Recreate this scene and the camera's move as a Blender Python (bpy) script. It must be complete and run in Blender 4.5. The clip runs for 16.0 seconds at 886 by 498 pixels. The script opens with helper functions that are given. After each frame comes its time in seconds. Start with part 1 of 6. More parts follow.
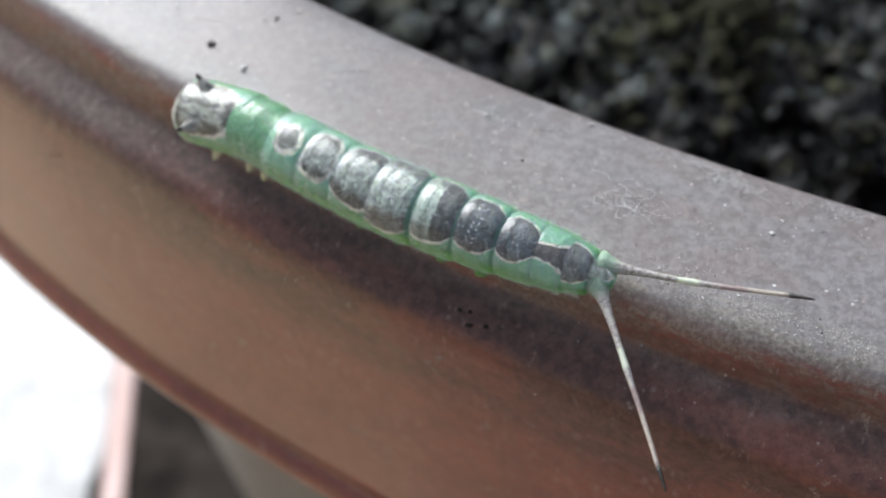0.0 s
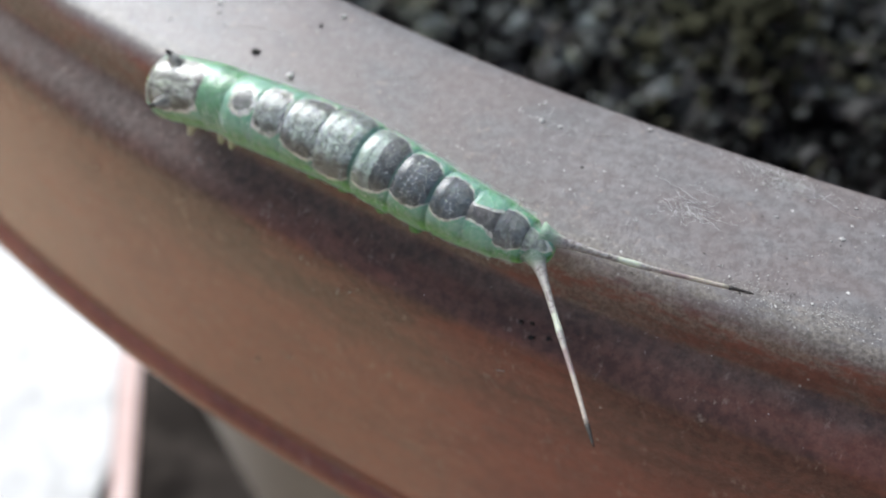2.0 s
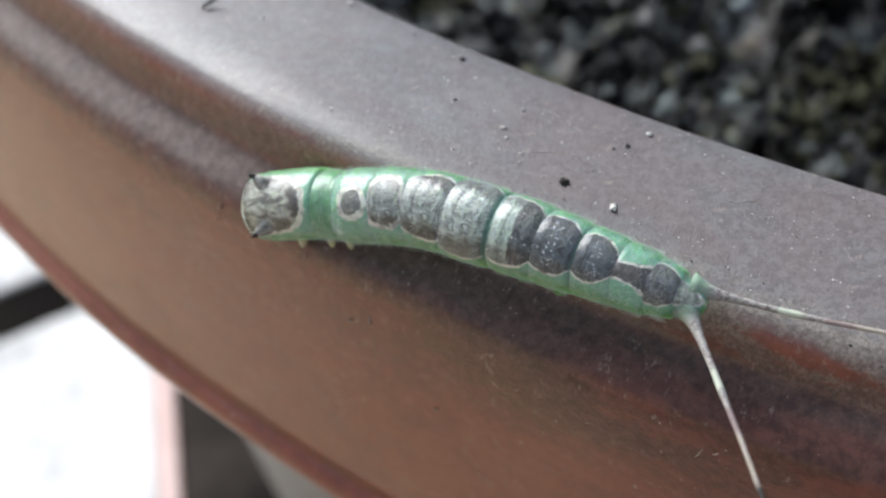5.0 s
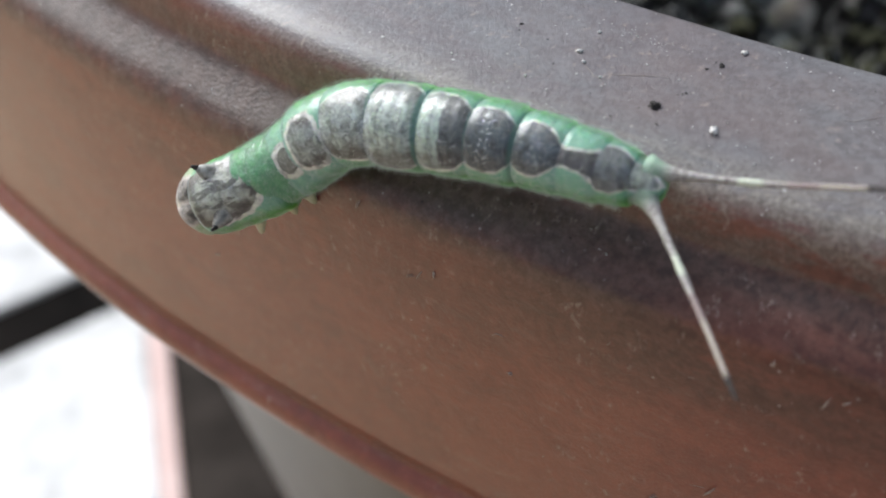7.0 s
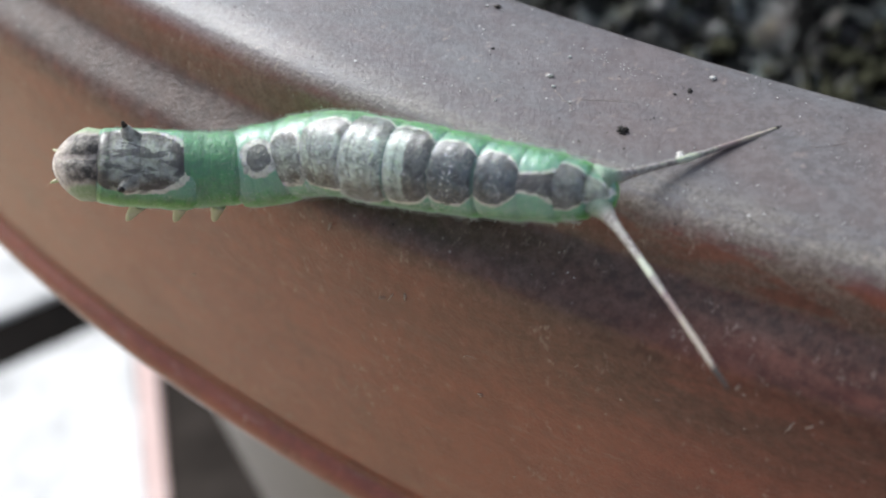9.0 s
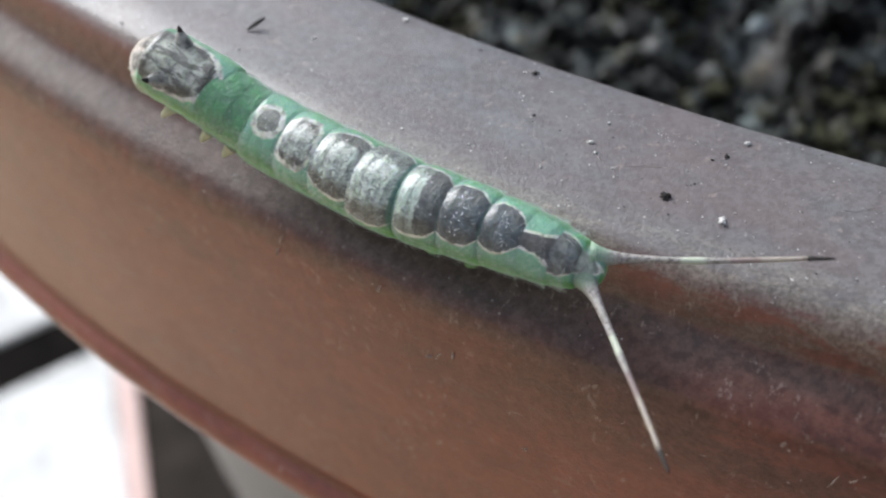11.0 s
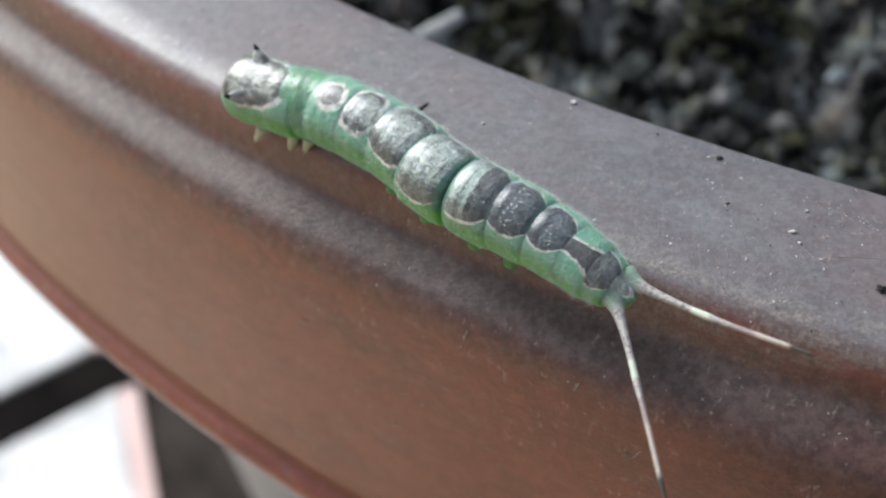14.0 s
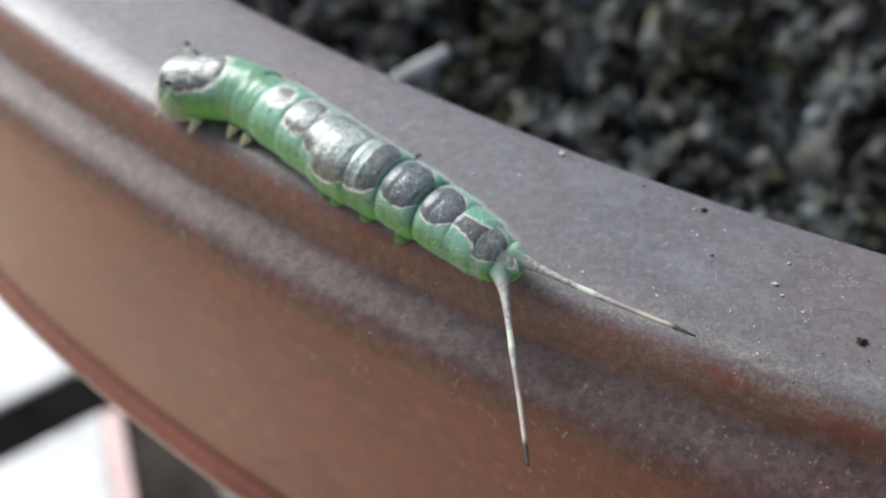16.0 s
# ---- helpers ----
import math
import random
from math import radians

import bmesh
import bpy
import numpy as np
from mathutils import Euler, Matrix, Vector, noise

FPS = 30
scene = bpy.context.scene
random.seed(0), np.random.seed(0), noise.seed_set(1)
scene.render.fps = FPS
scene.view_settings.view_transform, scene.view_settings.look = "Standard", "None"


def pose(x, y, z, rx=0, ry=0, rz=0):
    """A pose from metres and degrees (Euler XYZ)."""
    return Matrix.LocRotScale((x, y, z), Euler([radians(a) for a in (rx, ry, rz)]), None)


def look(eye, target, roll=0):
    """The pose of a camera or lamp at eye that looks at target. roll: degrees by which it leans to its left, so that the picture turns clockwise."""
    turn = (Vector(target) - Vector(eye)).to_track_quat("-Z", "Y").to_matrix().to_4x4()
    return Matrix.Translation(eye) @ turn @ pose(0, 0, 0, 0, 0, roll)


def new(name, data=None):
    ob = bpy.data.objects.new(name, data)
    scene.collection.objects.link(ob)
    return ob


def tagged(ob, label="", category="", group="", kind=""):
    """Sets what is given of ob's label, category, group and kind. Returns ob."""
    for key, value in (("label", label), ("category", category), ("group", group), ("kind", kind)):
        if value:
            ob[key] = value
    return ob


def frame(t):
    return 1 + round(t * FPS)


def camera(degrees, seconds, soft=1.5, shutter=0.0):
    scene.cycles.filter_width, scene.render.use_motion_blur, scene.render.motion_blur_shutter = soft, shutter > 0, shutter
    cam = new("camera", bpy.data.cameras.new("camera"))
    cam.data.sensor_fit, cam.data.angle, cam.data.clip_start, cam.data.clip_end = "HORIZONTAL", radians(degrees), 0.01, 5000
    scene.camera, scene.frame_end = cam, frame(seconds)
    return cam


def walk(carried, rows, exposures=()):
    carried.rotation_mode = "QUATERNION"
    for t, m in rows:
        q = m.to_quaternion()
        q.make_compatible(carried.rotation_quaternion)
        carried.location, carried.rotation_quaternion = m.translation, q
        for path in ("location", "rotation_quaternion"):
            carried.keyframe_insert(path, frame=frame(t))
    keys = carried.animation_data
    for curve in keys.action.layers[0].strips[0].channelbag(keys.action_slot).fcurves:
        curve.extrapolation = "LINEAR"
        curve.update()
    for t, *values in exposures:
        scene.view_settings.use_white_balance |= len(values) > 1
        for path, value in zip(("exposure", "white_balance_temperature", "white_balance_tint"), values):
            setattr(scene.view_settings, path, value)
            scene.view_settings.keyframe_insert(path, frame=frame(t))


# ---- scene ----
cam = camera(31.90, 16.0, 2.1)
cam.data.dof.use_dof = True
cam.data.dof.focus_distance = 0.0675
cam.data.dof.aperture_fstop = 52
PATH = [
    (0.0, pose(-0.05831, -0.19016, 0.23342, 47.448, -1.169, 6.799)),
    (0.5, pose(-0.05901, -0.18952, 0.23274, 47.252, -1.077, 6.481)),
    (1.0, pose(-0.05942, -0.18923, 0.23296, 47.322, -0.838, 6.321)),
    (1.5, pose(-0.06098, -0.18942, 0.23294, 47.282, -0.852, 6.022)),
    (2.0, pose(-0.06199, -0.18881, 0.23245, 47.464, -0.959, 5.901)),
    (2.5, pose(-0.06279, -0.18807, 0.23268, 46.998, -0.637, 5.811)),
    (3.0, pose(-0.06568, -0.18735, 0.23292, 47.249, -1.142, 5.869)),
    (3.5, pose(-0.06974, -0.18507, 0.23307, 47.448, -1.027, 5.230)),
    (4.0, pose(-0.07513, -0.18267, 0.23424, 47.676, -0.805, 3.622)),
    (4.2, pose(-0.07799, -0.18182, 0.23340, 47.993, -0.856, 2.855)),
    (6.3, pose(-0.08467, -0.17771, 0.22418, 50.679, 1.292, 0.275)),
    (6.5, pose(-0.08558, -0.17728, 0.22348, 50.459, 1.184, 0.022)),
    (7.0, pose(-0.08626, -0.17547, 0.22083, 50.387, 1.075, -0.339)),
    (7.5, pose(-0.08793, -0.17367, 0.21786, 50.871, 0.600, -0.663)),
    (8.0, pose(-0.08696, -0.17504, 0.22048, 50.924, 0.389, -0.761)),
    (8.5, pose(-0.08593, -0.17535, 0.22140, 50.875, 0.636, -0.558)),
    (9.0, pose(-0.08525, -0.17567, 0.22148, 50.883, 0.796, -0.402)),
    (9.5, pose(-0.08624, -0.17581, 0.22322, 50.765, 1.036, -0.844)),
    (9.7, pose(-0.08732, -0.17571, 0.22378, 51.028, 0.871, -0.806)),
    (11.8, pose(-0.09083, -0.17658, 0.22545, 51.568, 0.389, -2.911)),
    (12.0, pose(-0.09176, -0.17586, 0.22600, 51.225, 0.511, -3.074)),
    (12.5, pose(-0.09368, -0.17383, 0.22601, 51.633, 0.499, -3.656)),
    (13.0, pose(-0.09706, -0.17228, 0.22661, 51.616, 0.787, -4.135)),
    (13.5, pose(-0.09897, -0.17155, 0.22684, 51.725, 0.803, -4.221)),
    (14.0, pose(-0.10006, -0.17178, 0.22590, 52.259, 0.028, -4.247)),
    (14.5, pose(-0.10068, -0.17149, 0.22660, 52.882, -0.550, -4.769)),
    (15.0, pose(-0.10078, -0.17191, 0.22785, 52.896, -0.709, -5.265)),
    (15.5, pose(-0.09999, -0.17235, 0.22798, 52.843, -0.173, -4.674)),
    (16.0, pose(-0.10074, -0.17214, 0.22832, 52.790, -0.573, -4.802)),
]
walk(cam, PATH, [(0.0, 0.60), (1.5, 0.57), (3.5, 0.53), (8.0, 0.46), (16.0, 0.51)])

# ---- daylight: an overcast sky, brighter beyond the pot ----
SUN_UP, SUN_ROUND = 37, -42
world = bpy.data.worlds.new("overcast_sky")
scene.world = world
world.use_nodes = True
sky = world.node_tree.nodes.new("ShaderNodeTexSky")
sky.sky_type, sky.sun_disc = "NISHITA", False
sky.sun_elevation, sky.sun_rotation = radians(SUN_UP), radians(SUN_ROUND)
sky.air_density, sky.dust_density, sky.ozone_density = 1.0, 4.0, 1.0
soft_sky = world.node_tree.nodes.new("ShaderNodeMix")
soft_sky.data_type = "RGBA"
soft_sky.inputs[0].default_value = 0.35
soft_sky.inputs[7].default_value = (5.7, 6.3, 7.4, 1)
world.node_tree.links.new(sky.outputs[0], soft_sky.inputs[6])
world.node_tree.links.new(soft_sky.outputs[2], world.node_tree.nodes["Background"].inputs[0])
world.node_tree.nodes["Background"].inputs[1].default_value = 0.078
sun = new("sun", bpy.data.lights.new("sun", "SUN"))
sun.data.energy, sun.data.angle, sun.data.color = 3.8, radians(40), (0.945, 0.985, 1.02)
sun.matrix_world = look((-0.669, 0.743, 0.754 + 0.1), (0, 0, 0.1))

# ---- sizes, in metres ----
MM = 0.001
TOP = 0.185            # height of the pot's rim over the ground
R0 = 0.13946           # radius of the rim's inner edge


# ---- materials ----
class Nodes:
    """A node tree with short ways to add nodes and links."""

    def __init__(self, name):
        self.mat = bpy.data.materials.new(name)
        self.mat.use_nodes = True
        self.tree = self.mat.node_tree
        self.bsdf = self.tree.nodes["Principled BSDF"]

    def put(self, socket, value):
        if hasattr(value, "is_linked"):
            self.tree.links.new(value, socket)
        elif isinstance(value, tuple) and len(value) == 3 and socket.type == "RGBA":
            socket.default_value = (*value, 1)
        else:
            socket.default_value = value

    def math(self, op, a, b=0.0, c=0.0, clamp=False):
        n = self.tree.nodes.new("ShaderNodeMath")
        n.operation, n.use_clamp = op, clamp
        for s, v in zip(n.inputs, (a, b, c)):
            self.put(s, v)
        return n.outputs[0]

    def mix(self, f, a, b):
        n = self.tree.nodes.new("ShaderNodeMix")
        n.data_type = "RGBA"
        self.put(n.inputs[0], f), self.put(n.inputs[6], a), self.put(n.inputs[7], b)
        return n.outputs[2]

    def step(self, v, lo, hi, a=0.0, b=1.0):
        n = self.tree.nodes.new("ShaderNodeMapRange")
        n.interpolation_type = "SMOOTHSTEP"
        for s, q in zip(n.inputs, (v, lo, hi, a, b)):
            self.put(s, q)
        return n.outputs[0]

    def noise(self, vec, scale, detail=4.0, rough=0.55):
        n = self.tree.nodes.new("ShaderNodeTexNoise")
        self.put(n.inputs["Vector"], vec), self.put(n.inputs["Scale"], scale)
        self.put(n.inputs["Detail"], detail), self.put(n.inputs["Roughness"], rough)
        return n.outputs[0]

    def noise_colour(self, vec, scale):
        n = self.tree.nodes.new("ShaderNodeTexNoise")
        self.put(n.inputs["Vector"], vec), self.put(n.inputs["Scale"], scale)
        n.inputs["Detail"].default_value = 3.0
        return n.outputs[1]

    def cells(self, vec, scale):
        n = self.tree.nodes.new("ShaderNodeTexVoronoi")
        self.put(n.inputs["Vector"], vec), self.put(n.inputs["Scale"], scale)
        return n.outputs[0]

    def local(self, scale=1000.0):
        c = self.tree.nodes.new("ShaderNodeTexCoord")
        n = self.tree.nodes.new("ShaderNodeVectorMath")
        n.operation = "SCALE"
        self.put(n.inputs[0], c.outputs["Object"]), self.put(n.inputs[3], scale)
        return n.outputs[0]

    def split(self, vec):
        n = self.tree.nodes.new("ShaderNodeSeparateXYZ")
        self.put(n.inputs[0], vec)
        return n.outputs

    def join(self, x, y, z):
        n = self.tree.nodes.new("ShaderNodeCombineXYZ")
        for s, v in zip(n.inputs, (x, y, z)):
            self.put(s, v)
        return n.outputs[0]

    def facing_up(self):
        g = self.tree.nodes.new("ShaderNodeNewGeometry")
        return self.split(g.outputs["Normal"])[2]

    def island(self):
        return self.tree.nodes.new("ShaderNodeNewGeometry").outputs["Random Per Island"]

    def bump(self, height, strength, distance):
        n = self.tree.nodes.new("ShaderNodeBump")
        self.put(n.inputs["Height"], height)
        n.inputs["Strength"].default_value, n.inputs["Distance"].default_value = strength, distance
        self.tree.links.new(n.outputs[0], self.bsdf.inputs["Normal"])

    def done(self, colour, rough=0.5, metal=0.0, spec=0.5, sss=0.0, reach=0.0005):
        self.put(self.bsdf.inputs["Base Color"], colour), self.put(self.bsdf.inputs["Roughness"], rough)
        self.bsdf.inputs["Metallic"].default_value = metal
        self.put(self.bsdf.inputs["Specular IOR Level"], spec)
        if sss:
            self.bsdf.inputs["Subsurface Weight"].default_value = sss
            self.bsdf.inputs["Subsurface Radius"].default_value = (0.7, 1.0, 0.35)
            self.bsdf.inputs["Subsurface Scale"].default_value = reach
        return self.mat


def plastic_mat(name, base, dark, dust_amount):
    """Weathered brown plastic, streaked round the pot, with dust on what faces up."""
    n = Nodes(name)
    p = n.local()
    x, y, z = n.split(p)
    rr = n.math("SQRT", n.math("ADD", n.math("MULTIPLY", x, x), n.math("MULTIPLY", y, y)))
    arc = n.math("MULTIPLY", n.math("ARCTAN2", x, y), 145.0)
    round_ = n.join(n.math("MULTIPLY", arc, 0.22), rr, z)
    streak = n.noise(round_, 0.75, 3.0, 0.5)
    blot = n.noise(n.join(arc, rr, z), 0.09, 4.0)
    grain = n.step(n.noise(p, 5.0, 4.0, 0.7), 0.33, 0.67)
    coarse = n.step(n.noise(p, 1.7, 5.0, 0.7), 0.35, 0.65)
    spotty = n.noise(n.join(arc, rr, z), 0.7, 5.0, 0.65)
    col = n.mix(n.step(n.math("ADD", n.math("MULTIPLY", streak, 0.3), n.math("ADD", n.math("MULTIPLY", blot, 0.3), n.math("MULTIPLY", spotty, 0.4))), 0.38, 0.62), dark, base)
    # fine pale scratches and specks
    speck = n.step(n.cells(p, 1.3), 0.11, 0.05)
    speck = n.math("MULTIPLY", speck, n.step(n.noise(p, 0.45, 2.0), 0.5, 0.68))
    scratch = n.noise(n.join(n.math("MULTIPLY", arc, 0.5), n.math("MULTIPLY", rr, 2.0), n.math("MULTIPLY", z, 1.6)), 1.2, 3.0, 0.6)
    col = n.mix(n.step(scratch, 0.54, 0.72, 0.0, 0.16), col, (0.304, 0.228, 0.19))
    # dust film: thin on the sides, thicker on the flat top and heavy along the crest
    up = n.step(n.facing_up(), 0.25, 0.95)
    film = n.math("MULTIPLY", up, n.step(n.math("ADD", n.math("MULTIPLY", streak, 0.5), n.math("MULTIPLY", blot, 0.5)), 0.34, 0.66, 0.88, 1.0))
    film = n.math("MULTIPLY", film, n.step(z, 166.0, 172.0))
    # the ridge's film stands in for sky sheen, so it thins on one stretch
    film = n.math("MULTIPLY", film, n.math("SUBTRACT", 1.0, n.math("MULTIPLY", n.step(rr, 149.4, 150.2), n.step(arc, -340.0, -372.0, 0.0, 0.15))))
    # the film also drops to half on the outer ridge there
    film = n.math("MULTIPLY", film, n.math("SUBTRACT", 1.0, n.math("MULTIPLY", n.step(rr, 150.0, 150.6), n.step(arc, -365.0, -385.0, 0.0, 0.5))))
    crest = n.math("MULTIPLY", n.step(rr, 146.3, 148.6), n.step(rr, 150.3, 149.2))
    heavy = n.math("MULTIPLY", crest, n.math("MULTIPLY", n.step(n.noise(n.join(n.math("MULTIPLY", arc, 0.3), rr, z), 0.9, 6.0, 0.75), 0.40, 0.58), n.step(arc, -340.0, -385.0, 0.25, 1.0)))
    dust = n.mix(n.math("ADD", n.math("MULTIPLY", grain, 0.55), n.math("MULTIPLY", coarse, 0.45)), (0.086, 0.089, 0.093), (0.125, 0.133, 0.142))
    # bluish sky reflection of one stretch, painted into the dust colour
    dust = n.mix(n.step(arc, -390.0, -350.0, 0.0, 0.6), dust, n.mix(coarse, (0.115, 0.124, 0.140), (0.150, 0.160, 0.180)))
    dust = n.mix(n.step(rr, 149.2, 150.0), dust, n.mix(coarse, (0.052, 0.040, 0.033), (0.125, 0.104, 0.088)))
    col = n.mix(n.math("MULTIPLY", film, dust_amount), col, dust)
    col = n.mix(n.math("MULTIPLY", n.math("MULTIPLY", film, n.step(rr, 149.5, 148.7)), n.step(arc, -366.0, -405.0, 0.0, 0.38)), col, n.mix(coarse, (0.22, 0.205, 0.2), (0.35, 0.335, 0.325)))
    # rosy and pale patches on the flat top
    rosy = n.noise(n.join(n.math("MULTIPLY", arc, 0.7), rr, z), 0.16, 4.0, 0.6)
    col = n.mix(n.math("MULTIPLY", film, n.step(rosy, 0.50, 0.66, 0.0, 0.4)), col, (0.168, 0.124, 0.114))
    col = n.mix(n.math("MULTIPLY", film, n.step(rosy, 0.46, 0.34, 0.0, 0.35)), col, (0.20, 0.20, 0.205))
    smudge = n.math("MULTIPLY", n.step(n.noise(n.join(n.math("MULTIPLY", arc, 0.8), rr, z), 0.3, 4.0, 0.6), 0.5, 0.68), 0.14)
    col = n.mix(smudge, col, (0.057, 0.0418, 0.038))
    col = n.mix(n.math("MULTIPLY", heavy, 0.75), col, n.mix(grain, (0.13, 0.112, 0.09), (0.30, 0.265, 0.225)))
    # shade of the groove painted in, blotched like grime, on ledge and ridge
    ledge_shade = n.math("MULTIPLY", n.math("MULTIPLY", n.step(rr, 148.9, 149.6), n.step(z, 172.0, 177.5)), n.math("MULTIPLY", n.step(arc, -362.0, -378.0, 0.15, 1.0), n.step(arc, -440.0, -425.0, 0.3, 1.0)))
    ledge_shade = n.math("MULTIPLY", ledge_shade, n.step(n.noise(n.join(n.math("MULTIPLY", arc, 0.35), rr, z), 0.42, 5.0, 0.65), 0.36, 0.56, 0.45, 1.0))
    col = n.mix(n.math("MULTIPLY", ledge_shade, 0.8), col, n.mix(coarse, (0.030, 0.012, 0.009), (0.090, 0.042, 0.031)))
    # grey-brown tone in the groove on the other stretch
    groove_tone = n.math("MULTIPLY", n.math("MULTIPLY", n.step(rr, 148.9, 149.5), n.step(z, 178.0, 179.5)), n.step(arc, -385.0, -366.0, 0.0, 0.72))
    col = n.mix(n.math("MULTIPLY", groove_tone, n.step(spotty, 0.36, 0.6, 0.55, 1.0)), col, n.mix(coarse, (0.050, 0.036, 0.031), (0.105, 0.080, 0.070)))
    # fine mottle all over, and pale scuffs running down the band
    col = n.mix(n.step(n.math("ADD", n.math("MULTIPLY", grain, 0.5), n.math("MULTIPLY", coarse, 0.5)), 0.25, 0.75, 0.16, 0.0), col, (0.03, 0.018, 0.014))
    scuff = n.noise(n.join(n.math("MULTIPLY", arc, 1.4), rr, n.math("MULTIPLY", z, 0.8)), 1.5, 5.0, 0.72)
    scuff = n.math("MULTIPLY", n.step(scuff, 0.57, 0.68, 0.0, 0.42), n.step(n.noise(n.join(arc, rr, z), 0.25, 3.0), 0.42, 0.6))
    col = n.mix(scuff, col, (0.38, 0.30, 0.255))
    col = n.mix(n.math("MULTIPLY", speck, 0.7), col, (0.418, 0.38, 0.35))
    n.bump(n.math("ADD", n.math("MULTIPLY", grain, 0.5), n.math("MULTIPLY", streak, 0.8)), 0.3, 0.0001)
    rough = n.math("ADD", n.math("MULTIPLY", streak, 0.16), n.math("ADD", n.math("MULTIPLY", film, 0.14), 0.24))
    n.bsdf.inputs["Coat Roughness"].default_value = 0.2
    n.put(n.bsdf.inputs["Coat Weight"], n.step(film, 0.0, 0.4, 0.48, 0.22))
    return n.done(col, rough, spec=n.step(film, 0.1, 0.8, 0.35, 0.45))


def simple_mat(name, a, b, scale, rough=0.7, bump=0.0, spec=0.4, sss=0.0, reach=0.0004, per_piece=0.0):
    """Two colours mixed by noise at two scales, with relief; scale in noise cells a millimetre."""
    n = Nodes(name)
    p = n.local()
    v = n.math("ADD", n.math("MULTIPLY", n.noise(p, scale, 5.0, 0.65), 0.6), n.math("MULTIPLY", n.noise(p, scale * 0.21, 3.0), 0.4))
    f = n.step(v, 0.36, 0.64)
    if per_piece:
        f = n.math("ADD", n.math("MULTIPLY", f, 1 - per_piece), n.math("MULTIPLY", n.island(), per_piece))
    if bump:
        n.bump(v, 0.8, bump)
    return n.done(n.mix(f, a, b), rough, spec=spec, sss=sss, reach=reach)


GREEN_A, GREEN_B = (0.006, 0.115, 0.016), (0.028, 0.28, 0.042)
CREAM_A, CREAM_B = (0.58, 0.60, 0.52), (0.90, 0.91, 0.85)


def spots(n, u, v, pu, pv):
    """Distance in mm to the nearest point of a grid with steps pu and pv."""
    cu, cv = (n.math("MULTIPLY", n.math("SUBTRACT", q, n.math("ROUND", q)), step)
              for q, step in ((n.math("DIVIDE", u, pu), pu), (n.math("DIVIDE", v, pv), pv)))
    return n.math("SQRT", n.math("ADD", n.math("MULTIPLY", cu, cu), n.math("MULTIPLY", cv, cv)))


